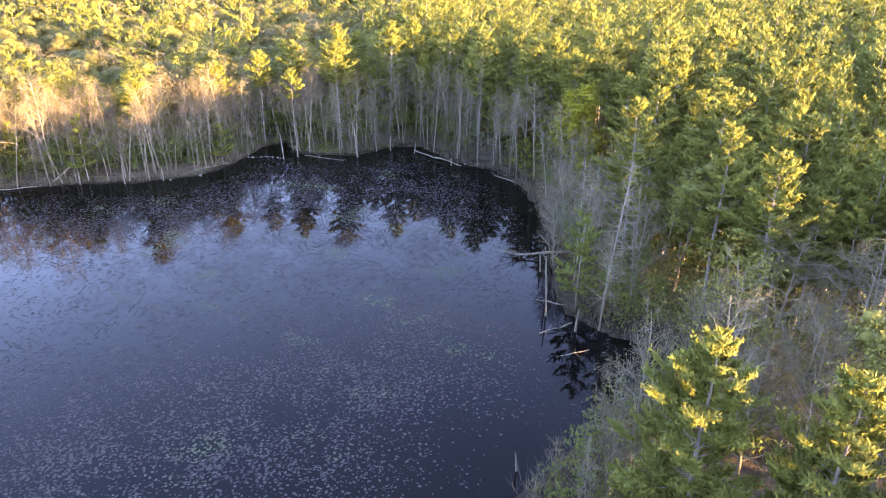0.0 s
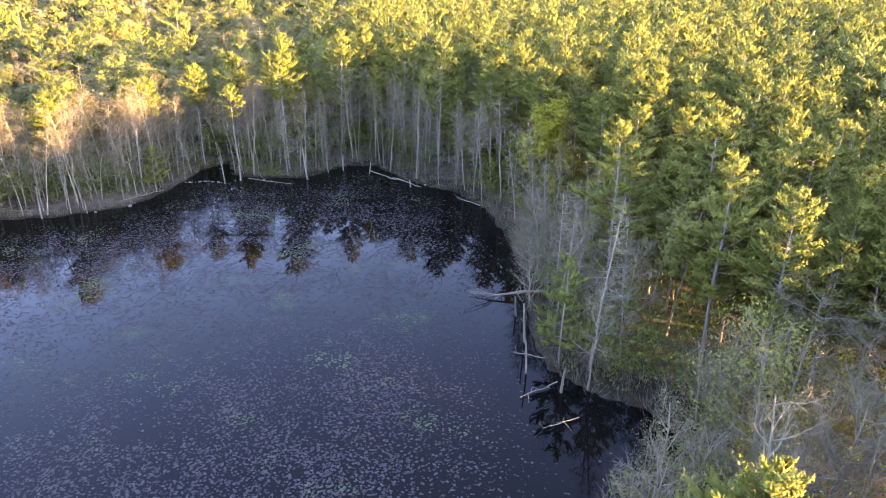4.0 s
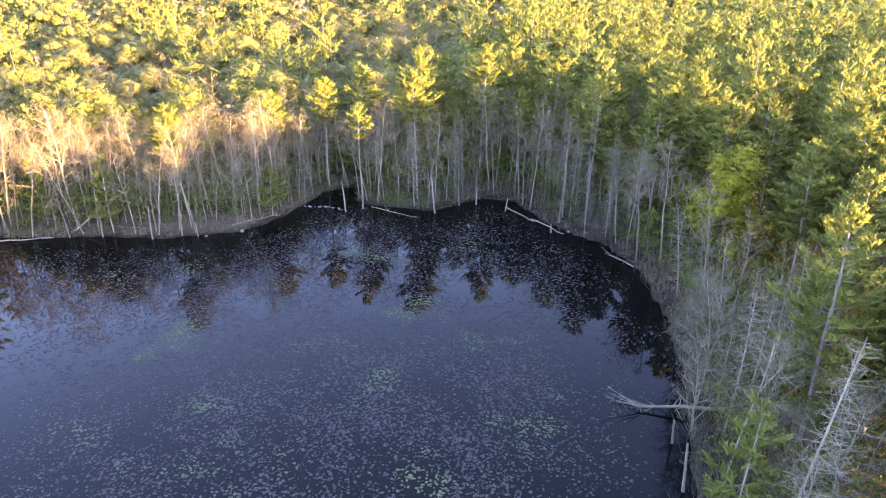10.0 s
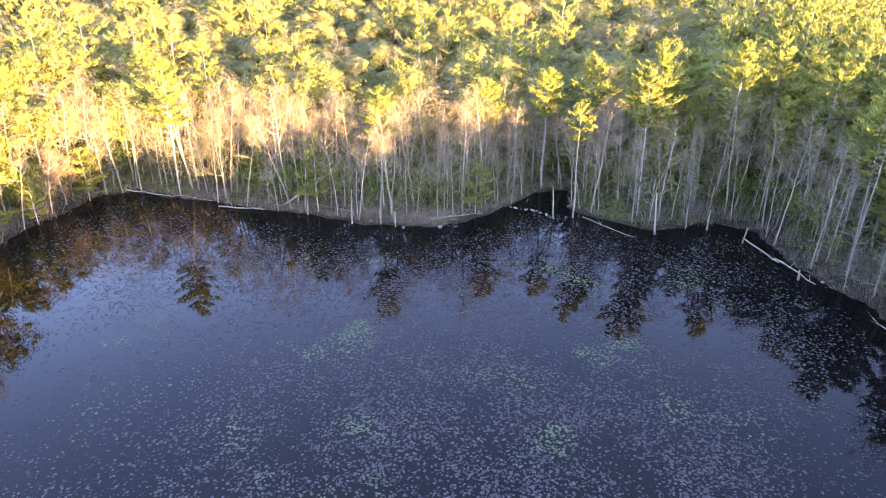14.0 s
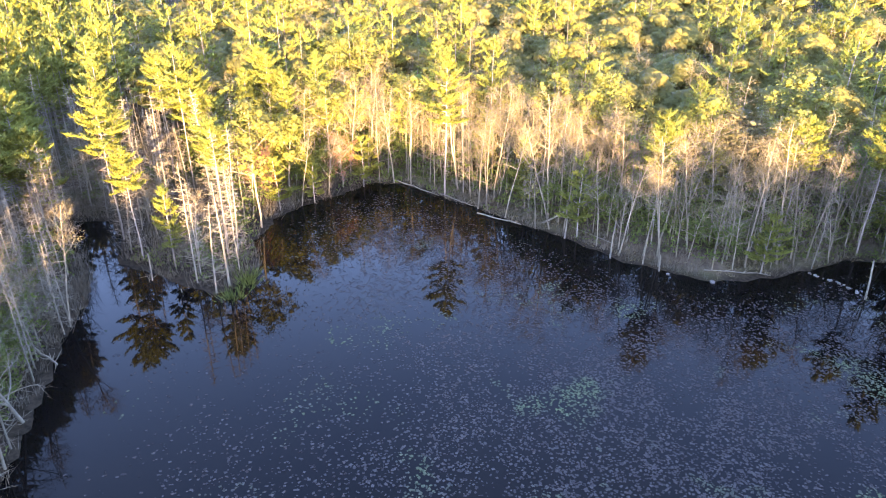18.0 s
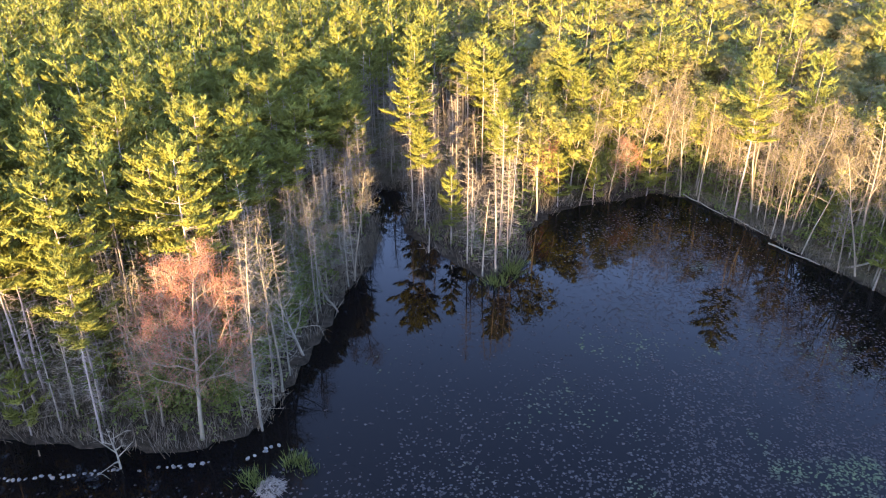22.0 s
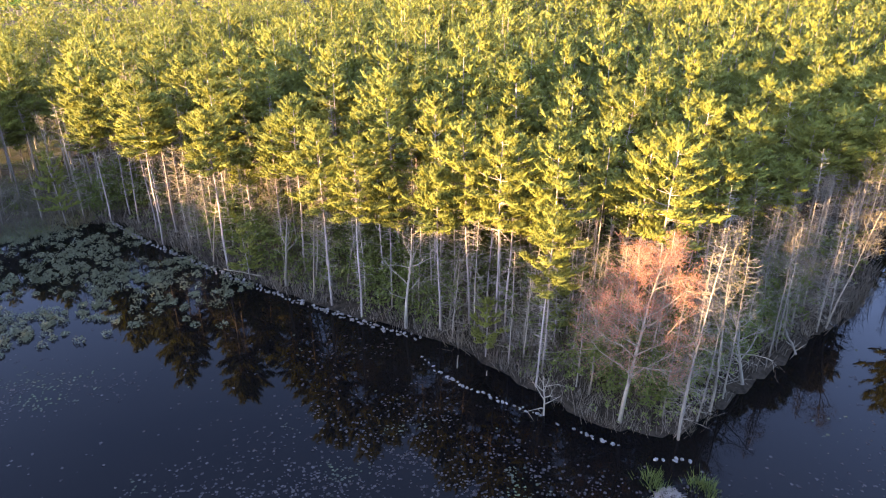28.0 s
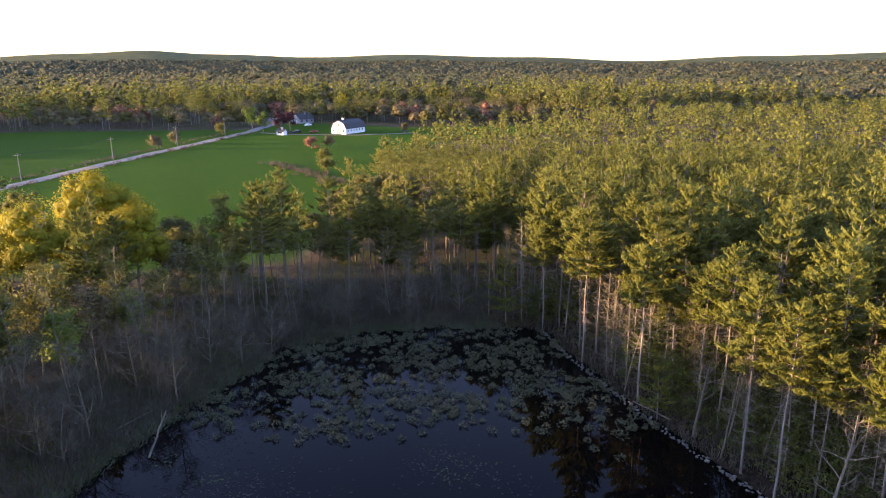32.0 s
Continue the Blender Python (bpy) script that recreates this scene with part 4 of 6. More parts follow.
def pine_share(x, y):
    """How far pines rule the woods at a place, 0 to 1."""
    west_of_line = (-18 - (y - 150) * 0.20) - x
    north = np.clip(0.42 - west_of_line / 60, 0.07, 0.82)
    north = np.where(y > 300, 0.35, north)
    west = np.where(y < 42, 0.9, np.clip(0.9 - (y - 42) / 35, 0.16, 0.9))
    share = np.where((x < -70) & (y < 110), west, np.where(y > 60, north, 0.8))
    share = np.where((y < -62) & (x > -60), np.where(y > -130, 0.14, 0.35), share)
    share = np.where(y < -330, 0.5, share)
    return np.clip(share * (1 + 0.4 * wavy(x, y, 26, 7)), 0, 1)


def open_land(x, y):
    """Where no wood stands: meadow, road, farm."""
    return (edge_distance(MEADOW, x, y) < 2.0) | ((x > -235) & (x < 70) & (y < -318) & (y > -470))


SIDE_PINES = templates([pine_shape(rg(290 + k), h, c, s, 48, 46, 0.50, 0, 0.15, 4) for k, (h, c, s) in enumerate([(21, 0.36, 3.5), (22.5, 0.42, 3.7), (18.5, 0.34, 3.2), (20, 0.4, 3.0)])])
MID_PINES = templates([pine_shape(rg(300 + k), h, c, s, 28, 22, 0.72, 0, 0.16, 4) for k, (h, c, s) in enumerate([(20, 0.42, 4.3), (21.5, 0.48, 4.5), (18, 0.40, 4.0)])])
MID_LEAFY = templates([lump_shape(rg(310 + k), h, r, 780, 0.39, 0.45) for k, (h, r) in enumerate([(14, 4.2), (15, 4.7), (13, 3.8)])])
MID_BARE = templates([bare_shape(rg(320 + k), h, 0.48, 3.8, 9, 3, 5, 1, sides=3, trunk_r=0.11, thick=0.6) for k, h in enumerate([15, 17])])
MID_HIGH = templates([pine_shape(rg(304 + k), h, 0.56, 3.0, 40, 44, 0.48, 34, 0.10, 4) for k, h in enumerate([20, 22])])
MID_YOUNG = templates([pine_shape(rg(306 + k), h, 0.14, 2.2, 22, 20, 0.5, 0, 0.08, 4) for k, h in enumerate([8, 11])])
MID_SNAG = templates([(s, s) for s in [snag_shape(rg(325 + k), h, 52, 2.4, 0.085) for k, h in enumerate([13, 15.5])]])
FARM_LEAFY = templates([lump_shape(rg(315 + k), h, r, 420, 0.62, 0.08) for k, (h, r) in enumerate([(13, 4.6), (14.5, 5.0), (11, 4.2)])])
FAR_PINES = templates([pine_shape(rg(330 + k), h, 0.42, s * 1.4, 9, 17, 1.05, 0, 0.2, 3) for k, (h, s) in enumerate([(20, 5.0), (22, 5.2), (17, 4.6)])])
FAR_LEAFY = templates([lump_shape(rg(340 + k), h, r, 100, 1.2, 0.45) for k, (h, r) in enumerate([(14, 4.2), (16, 4.8)])])

DISTANT_TREES = templates([lump_shape(rg(350 + k), h, r, 44, 2.3, 0.4, False) for k, (h, r) in enumerate([(15, 7.0), (17, 7.6), (12, 6.0)])])
VAST_TREES = templates([lump_shape(rg(355 + k), h, r, 60, 3.5, 0.5, False) for k, (h, r) in enumerate([(15, 14.0), (17, 16.0)])])


def grow_woods():
    # middle distance
    xs, ys, rng = scatter(-260, 150, -330, 270, 4.7, 21)
    d = edge_distance(POND, xs, ys)
    view = np.hypot(xs, ys - 30)
    ok = (d > NEAR_BAND - 1) & (view < 235) & ~open_land(xs, ys)
    ok &= ~((xs > 70) & (ys < 130)) & ~((xs > 20) & (ys < 20) & (ys > -75))
    for a, b, k in LANDMARKS:
        ok &= (xs - a) ** 2 + (ys - b) ** 2 > (k + 1) ** 2
    xs, ys = xs[ok], ys[ok]
    share, r = pine_share(xs, ys), rng.random(len(xs))
    p = r < share
    b = ~p & (rng.random(len(xs)) < 0.28)
    l = ~p & ~b
    beside = np.hypot(xs - 5, ys - 30) < 118
    q = p & beside
    many("pine_woods", "dense white pine woods with sunlit crowns", SIDE_PINES, xs[q], ys[q], rng, [BARK, NEEDLES_FAR], (0.72, 1.12))
    q = p & ~beside
    many("pine_woods", "dense white pine woods beyond the shore", MID_PINES, xs[q], ys[q], rng, [BARK, NEEDLES_FAR], (0.8, 1.1))
    many("leafing_woods", "broadleaf woods in yellow-green spring leaf", MID_LEAFY, xs[l], ys[l], rng, [BARK, SPRING_FAR])
    many("budding_woods", "broadleaf woods still bare with tan buds", MID_BARE, xs[b], ys[b], rng, [PALE_BARK, TAN_FAR])
    for k, (name, label, kinds, mats) in enumerate((("shore_woods", "bare budding trees crowding behind the shore", MID_BARE, [PALE_BARK, TAN_FAR]),
                                                    ("dead_woods", "dead conifers crowding the wet shore", MID_SNAG, [DEAD_WOOD, DEAD_WOOD]),
                                                    ("leafing_shore_woods", "leafing trees behind the shore", MID_LEAFY, [BARK, SPRING_FAR]),
                                                    ("pine_shore_woods", "pines behind the shore", SIDE_PINES, [BARK, NEEDLES_FAR]),
                                                    ("tall_pine_shore_woods", "tall bare-stemmed pines behind the shore", MID_HIGH, [BARK, NEEDLES_FAR]),
                                                    ("young_pine_shore_woods", "young pines behind the shore", MID_YOUNG, [BARK, NEEDLES_FAR]),
                                                    ("low_shore_woods", "low spreading leafless trees behind the shore", MID_BARE, [PALE_BARK, TAN_FAR]))):
        pick = SPARE[:, 2] == k
        if pick.any():
            many(name, label, kinds, SPARE[pick, 0], SPARE[pick, 1], rng, mats, (0.8, 1.1))
    # the wooded bank behind the camera's way, partly unseen and placed to cast shade
    xs, ys, rng = scatter(24, 150, -94, 130, 4.3, 25)
    d = edge_distance(POND, xs, ys)
    ok = (d > 2) & (ys > -60) & (xs < 118) & ((ys < 20) | (xs > 72)) & ((xs > 72) | (d < 60)) & ~((xs < 40) & (ys > 16))
    close = ok & (xs < 60) & (ys > -30)
    ok &= ~close
    belt = ys + 0.387 * xs
    seen = ok & (ys > 46)
    ok &= ~seen
    many("east_woods", "pine woods along the east side of the pond", MID_PINES, xs[seen], ys[seen], rng, [BARK, NEEDLES_FAR], (0.8, 1.05))
    # out of view; heights by belt set how high the shade reaches across the pond
    for pick, lo, hi in ((ok & (belt < 27), 0.86, 1.0), (ok & (belt >= 27) & (belt < 40), 0.66, 0.80), (ok & (belt >= 40), 0.84, 0.97)):
        many("bank_woods", "unseen pine woods added toward the sun to shade the shores", FAR_PINES, xs[pick], ys[pick], rng, [BARK, NEEDLES_FAR], (lo, hi))
    low = close & ((ys + 0.387 * xs >= 27) | (ys > -6))
    many("low_bank_woods", "young unseen pine woods added on the near bank to cast shade", MID_PINES, xs[low], ys[low], rng, [BARK, NEEDLES_FAR], (0.45, 0.62))
    tall_ones = close & ~low
    tall_ones &= (ys + 0.387 * xs < 27) & (ys <= -6)
    # tall pines out of view, added to block low sun from the point
    many("near_bank_woods", "unseen pine woods added on the near bank to cast shade", FAR_PINES, xs[tall_ones], ys[tall_ones], rng, [BARK, NEEDLES_FAR], (0.85, 1.05))
    # low unseen trees east of the marsh, added to keep sun off the thicket
    xs, ys, rng = scatter(48, 112, -96, -58, 5.0, 26)
    many("marsh_woods", "unseen low pine woods added to shade the marsh", FAR_PINES, xs, ys, rng, [BARK, NEEDLES_FAR], (0.50, 0.62))
    # woods east of the meadow, never in view, set there to shade its near part
    xs, ys, rng = scatter(84, 180, -318, -90, 7.0, 27)
    ok = (xs > 104 - (ys + 318) * 0.09)
    many("meadow_woods", "unseen pine woods added to shade the meadow", FAR_PINES, xs[ok], ys[ok], rng, [BARK, NEEDLES_FAR], (0.55, 0.65))
    # far
    xs, ys, rng = scatter(-620, 420, -720, 620, 8.2, 22)
    view = np.hypot(xs, ys - 30)
    ok = (view >= 233) & (view < 600) & ~open_land(xs, ys) & ~((xs > 120) & (ys < 130) & (ys > -330))
    xs, ys = xs[ok], ys[ok]
    share, r = pine_share(xs, ys), rng.random(len(xs))
    p = r < share
    t = ~p & (rng.random(len(xs)) < 0.25)
    l = ~p & ~t
    many("far_pine_woods", "far pine woods", FAR_PINES, xs[p], ys[p], rng, [BARK, NEEDLES_FAR])
    many("far_leafing_woods", "far broadleaf woods in spring leaf", FAR_LEAFY, xs[l], ys[l], rng, [BARK, SPRING_FAR])
    many("far_budding_woods", "far broadleaf woods with tan buds", FAR_LEAFY, xs[t], ys[t], rng, [BARK, TAN_FAR], (0.7, 1.0))
    # towards the hills
    for near, far, gap, kinds, word in ((590, 1250, 13.5, DISTANT_TREES, "distant"), (1240, 2700, 27.0, VAST_TREES, "horizon")):
        xs, ys, rng = scatter(-2400, 900, -3000, -100, gap, 23)
        view = np.hypot(xs, ys - 30)
        ang = np.degrees(np.arctan2(-xs, ys - 30)) % 360
        ok = (view >= near) & (view < far) & (ang > 118) & (ang < 194) & ~open_land(xs, ys)
        xs, ys = xs[ok], ys[ok]
        p = rng.random(len(xs)) < 0.55 + 0.6 * wavy(xs, ys, 75, 3) + 0.25 * wavy(xs, ys, 30, 6)
        # both woods carry the haze in their leaf colours
        many(word + "_pine_woods", word + " dark pine woods toward the hills", kinds, xs[p], ys[p], rng, [BARK, HAZED_PINE])
        many(word + "_leafing_woods", word + " leafing woods toward the hills", kinds, xs[~p], ys[~p], rng, [BARK, HAZED_LEAF])



grow_woods()


# ---------------------------------------------------------------- floating leaves, marsh and brush
def floating_leaves(centres, radii, rng, z=0.012, tilt=0.05):
    """Many small uneven four-cornered leaves."""
    n = len(centres)
    ang = rng.uniform(0, 2 * np.pi, n)[:, None] + np.arange(4)[None] * np.pi / 2 + rng.normal(size=(n, 4)) * 0.2
    r = radii[:, None] * rng.uniform(0.8, 1.15, (n, 4))
    x = centres[:, 0:1] + np.cos(ang) * r
    y = centres[:, 1:2] + np.sin(ang) * r
    slope, way = rng.uniform(0, tilt, n)[:, None], rng.uniform(0, 2 * np.pi, n)[:, None]
    zz = z + (1 + np.cos(ang - way)) * r * slope
    return np.stack([x, y, zz], 2).reshape(-1, 3), np.arange(n * 4).reshape(-1, 4)


def build_pads():
    rng = rg(31)
    n = 900000
    x, y = rng.uniform(-108, 30, n), rng.uniform(-66, 132, n)
    d = -edge_distance(POND, x, y)
    dens = np.clip((d - 2.5) / np.where(x > -2, 15, 13), 0, 1) * np.clip(0.62 + 0.42 * wavy(x, y, 2.1, 1) + 0.30 * wavy(x, y, 0.9, 2) + 0.22 * wavy(x, y, 7, 4), 0.04, 1)
    clump = np.clip(1.6 * wavy(x, y, 3.4, 9) - 0.35, 0, 1)
    arm = np.clip((12 - y) / 16, 0, 1) * np.clip((4 - x) / 14, 0, 1)
    dens = dens * (1 - arm) + arm * (0.012 + 0.26 * clump ** 2) * (d > 1.5)
    west = np.clip((-24 - x) / 30, 0, 1) * np.clip((84 - y) / 30, 0, 1)
    dens *= 1 - 0.9 * west
    dark_corner = np.clip(1.4 - 1.4 * np.hypot(x - 21, y - 47) / 15, 0, 1) + np.clip(1 - np.hypot(x - 7, y - 34) / 11, 0, 1)
    dens *= np.clip(1 - 1.6 * dark_corner * (0.5 + clump), 0.05, 1)
    ok = (d > 0.6) & (rng.random(n) < dens * 0.62)
    c = np.stack([x, y], 1)[ok]
    v, f = floating_leaves(c, 0.07 + 0.12 * rng.random(len(c)) ** 1.5, rng)
    tagged(new("lily_pads", quads_mesh("lily_pads", v, f, [pad_material()])), "scattered dull and green lily pads floating on water", "lily pads", kind="stuff")


build_pads()


def clump_field(name, label, category, places, heights, per, width, material, rng, spread=0.5, fan=0.5, z_add=0.0):
    """Upright tufts of thin blades or twigs, one object."""
    g = Geo()
    xs, ys = places
    z = np.maximum(land(xs, ys), -0.05) + z_add
    p = np.stack([xs, ys, z], 1)
    p = np.repeat(p, per, 0)
    h = np.repeat(heights, per)
    off = rng.normal(size=(len(p), 2)) * spread * h[:, None] * 0.5
    p[:, :2] += off
    way = np.concatenate([off / (h[:, None] * 0.5 + 0.01) * fan + rng.normal(size=off.shape) * fan * 0.5, np.ones((len(p), 1))], 1)
    g.kites(p, way, h * rng.uniform(0.55, 1.15, len(p)), width * rng.uniform(0.6, 1.4, len(p)), rng, 0)
    return tagged(new(name, g.mesh(name, [material])), label, category, kind="stuff")


def leaf_clumps(name, label, category, places, radii, lift, per, size, material, rng):
    """Low rounded bushes of small leaves, one object."""
    g = Geo()
    xs, ys = places
    p = np.stack([xs, ys, np.maximum(land(xs, ys), 0) + lift], 1)
    p, r = np.repeat(p, per, 0), np.repeat(radii, per)[:, None]
    q = rng.normal(size=p.shape)
    q /= np.linalg.norm(q, axis=1)[:, None]
    q[:, 2] = np.abs(q[:, 2])
    p = p + q * r * rng.uniform(0.55, 1.05, (len(p), 1)) * np.array([1, 1, 0.9])
    g.kites(p, q * 0.6 + rng.normal(size=p.shape) * 0.7, size * rng.uniform(0.7, 1.4, len(p)), size * rng.uniform(0.45, 0.8, len(p)), rng, 0, 0.5)
    return tagged(new(name, g.mesh(name, [material])), label, category, kind="stuff")


def build_brush():
    rng = rg(33)
    n = 120000
    x, y = rng.uniform(-130, 50, n), rng.uniform(-100, 150, n)
    d = edge_distance(POND, x, y)
    near = np.clip(1.15 - np.abs(d - 2) / 13, 0, 1)
    ok = (d > 0.1) & (rng.random(n) < near * 0.62 * np.clip(0.6 + 0.6 * wavy(x, y, 5, 3), 0.15, 1)) & ~((x > 32) & (y < 20))
    clump_field("shore_brush", "leafless grey-brown brush along the shore", "brush", (x[ok], y[ok]), rng.uniform(0.9, 3.2, ok.sum()) * np.where((y[ok] > 85) & (x[ok] < -25), 0.5, 1.0), 14, 0.05, BRUSH_MAT, rng, 0.45, 0.5)
    n = 30000
    x, y = rng.uniform(-130, 50, n), rng.uniform(-100, 150, n)
    d = edge_distance(POND, x, y)
    ok = (d > np.where(y > 84, 0.5, 1.2)) & (d < 30) & (wavy(x, y, 6, 6) + 0.35 * wavy(x, y, 2, 2) > 0.12) & (rng.random(n) < 0.75) & ~((x > 32) & (y < 20))
    leaf_clumps("undergrowth", "low green undergrowth beneath the trees", "undergrowth", (x[ok], y[ok]), rng.uniform(0.5, 1.5, ok.sum()), 0.1, 16, 0.36, UNDER_MAT, rng)
    # saplings in leaf behind the shore trees
    n = 60000
    x, y = rng.uniform(-130, 50, n), rng.uniform(18, 155, n)
    d = edge_distance(POND, x, y)
    ok = (d > 1.6) & (d < 26) & (rng.random(n) < np.clip(0.55 + 0.5 * wavy(x, y, 5, 9), 0.1, 1)) & ~((x > 20) & (y < 34)) & ~((x < -62) & (y < 60))
    leaf_clumps("saplings", "slender saplings in fresh green leaf beneath the trees", "saplings", (x[ok], y[ok]), rng.uniform(0.6, 1.5, ok.sum()), rng.uniform(0.3, 1, ok.sum()) ** 1.5 * 6.0, 16, 0.36, UNDER_MAT, rng)
    n = 30000
    x, y = rng.uniform(-92, -51, n), rng.uniform(-60, 42, n)
    d = edge_distance(POND, x, y)
    ok = (d > 1.5) & (d < 24) & (rng.random(n) < np.clip(0.5 + 0.6 * wavy(x, y, 5, 9), 0.05, 1))
    leaf_clumps("point_saplings", "green saplings among the trunks of the point", "saplings", (x[ok], y[ok]), rng.uniform(0.5, 1.3, ok.sum()), rng.uniform(0.2, 1, ok.sum()) ** 1.3 * 6.5, 16, 0.34, UNDER_MAT, rng)
    # emergent shrubs of the marsh arm
    n = 5200
    x, y = rng.uniform(-52, 14, n), rng.uniform(-66, -14, n)
    d = -edge_distance(POND, x, y)
    rim = -33 - 0.42 * (x + 18) + 3.5 * wavy(x, y, 6, 2) + 2 * wavy(x, y, 2.4, 5)
    south = np.clip((rim - y) / 7, 0, 1)
    wall_side = np.clip(1 - np.abs(x + 42 + 2 * wavy(x, y, 6, 1)) / 5, 0, 1) * np.clip((-16 - y) / 14, 0, 1) * 0.55
    ok = (d > 0.4) & (rng.random(n) < np.maximum(south, wall_side) * np.clip(0.55 + 0.55 * wavy(x, y, 2.2, 5), 0.10, 1) * 0.8)
    leaf_clumps("marsh_shrubs", "pale grey-green tufted shrubs standing in dark water", "marsh shrubs", (x[ok], y[ok]), rng.uniform(0.4, 0.85, ok.sum()), 0.0, 44, 0.26, SEDGE_MAT, rng)
    # wet thicket beyond the marsh
    n = 11000
    x, y = rng.uniform(-46, 36, n), rng.uniform(-88, -22, n)
    d = edge_distance(POND, x, y)
    ok = (d > -1.5) & (d < 26) & (x + y * 0.2 > -62)
    thin = ok & (rng.random(n) < 0.4)
    clump_field("thicket", "bare grey thicket of wet shrubs", "thicket", (x[thin], y[thin]), rng.uniform(1.0, 2.8, thin.sum()), 14, 0.05, BRUSH_MAT, rng, 0.5, 0.5)
    pale = ok & (wavy(x, y, 5, 4) > -0.25) & (d < 18)
    clump_field("pale_thicket", "pale tufted wet shrubs", "thicket", (x[pale], y[pale]), rng.uniform(0.7, 1.5, pale.sum()), 22, 0.10, SEDGE_MAT, rng, 0.8, 0.7)
    tuft = pale & (rng.random(n) < 0.6)
    leaf_clumps("pale_wet_shrubs", "pale grey-green low wet shrubs", "wet shrubs", (x[tuft], y[tuft]), rng.uniform(0.5, 1.1, tuft.sum()), 0.1, 26, 0.24, SEDGE_MAT, rng)
    low = ok & (wavy(x, y, 4, 8) > 0.0) & (d < 12)
    leaf_clumps("marsh_greens", "low green marsh plants", "marsh plants", (x[low], y[low]), rng.uniform(0.5, 1.1, low.sum()), -0.1, 14, 0.3, UNDER_MAT, rng)
    # straw-coloured sedge at the head of the marsh
    n = 900
    x, y = rng.uniform(-52, -20, n), rng.uniform(-70, -56, n)
    d = edge_distance(POND, x, y)
    ok = (d > -1.5) & (d < 3.5)
    n = 2600
    bx, by = rng.uniform(-104, 20, n), rng.uniform(84, 134, n)
    bd = edge_distance(POND, bx, by)
    strip = (bd > 0.1) & (bd < 5)
    clump_field("bank_litter", "tan dead grass and fallen twigs along the bank", "dead grass", (bx[strip], by[strip]), rng.uniform(0.25, 0.7, strip.sum()), 16, 0.06, TAN_FAR, rng, 1.6, 1.4)
    clump_field("dry_sedge", "pale dry sedge at the water's edge", "sedge", (x[ok], y[ok]), rng.uniform(0.6, 1.1, ok.sum()), 22, 0.06, TAN_FAR, rng, 0.9, 0.6)


build_brush()


def small_clump(name, label, category, x, y, height, per, width, material, seed, fan=0.6, spread=0.8):
    g = Geo()
    rng = rg(seed)
    off = rng.normal(size=(per, 2)) * spread * 0.5
    p = np.concatenate([off, np.full((per, 1), -0.05)], 1)
    way = np.concatenate([off * fan + rng.normal(size=off.shape) * 0.3, np.ones((per, 1))], 1)
    g.kites(p, way, height * rng.uniform(0.6, 1.2, per), width, rng, 0)
    ob = tagged(new(name, g.mesh(name, [material])), label, category, kind="stuff")
    ob.matrix_basis = pose(x, y, 0)
    return ob


for k, (cx, cy, ch) in enumerate([(-44.3, 28.6, 1.1), (-43.6, 29.3, 1.0), (-45.7, 31.7, 1.1), (-46.0, 32.6, 0.9), (-44.9, 33.2, 0.6)]):
    small_clump("sedge_clump", "green sedge clump standing in the water", "sedge", cx, cy, ch, 70, 0.08, UNDER_MAT, 400 + k)
for k, (cx, cy) in enumerate([(-78.5, 57.6), (-76.5, 57.2), (-74.2, 54.6)]):
    small_clump("sedge_clump", "green sedge tussock on the islet's edge", "sedge", cx, cy, 1.3, 120, 0.10, UNDER_MAT, 410 + k, 0.6, 1.4)


POND_MUD = solid_material("pond_mud", (0.02, 0.016, 0.012), (0.05, 0.04, 0.03), 3.0, 0.9, 0.5, 0.03)


def build_lodge():
    rng = rg(420)
    g = Geo()
    for _ in range(260):
        a, r = rng.uniform(0, 2 * np.pi), 1.35 * math.sqrt(rng.random())
        h = 0.85 * (1 - (r / 1.5) ** 2)
        way = np.array([math.cos(a + rng.normal() * 0.9), math.sin(a + rng.normal() * 0.9), -0.35 + rng.normal() * 0.2])
        c = np.array([r * math.cos(a), r * math.sin(a), h * rng.uniform(0.5, 1.0)])
        ln = rng.uniform(0.5, 1.4)
        g.tube([c - way * ln / 2, c, c + way * ln / 2], [0.022, 0.028, 0.014], 4)
    g2 = Geo()
    rings = [(1.4, -0.2), (1.15, 0.25), (0.7, 0.55), (0.15, 0.7)]
    pts = np.array([(r * math.cos(k * math.pi / 6) * rng.uniform(0.9, 1.1), r * math.sin(k * math.pi / 6), z) for r, z in rings for k in range(12)])
    fs = [(i * 12 + k, i * 12 + (k + 1) % 12, (i + 1) * 12 + (k + 1) % 12, (i + 1) * 12 + k) for i in range(3) for k in range(12)]
    g2.add(pts, fs)
    root = tagged(new("beaver_lodge"), "small heap of weathered sticks in the water", "stick heap")
    part("mound", g2.mesh("mound", [POND_MUD]), root, "dark muddy mound")
    part("sticks", g.mesh("sticks", [BARK]), root, "weathered grey sticks")
    root.matrix_basis = pose(-43.1, 30.4, 0) @ Matrix.Diagonal((0.8, 0.8, 0.75, 1))


build_lodge()


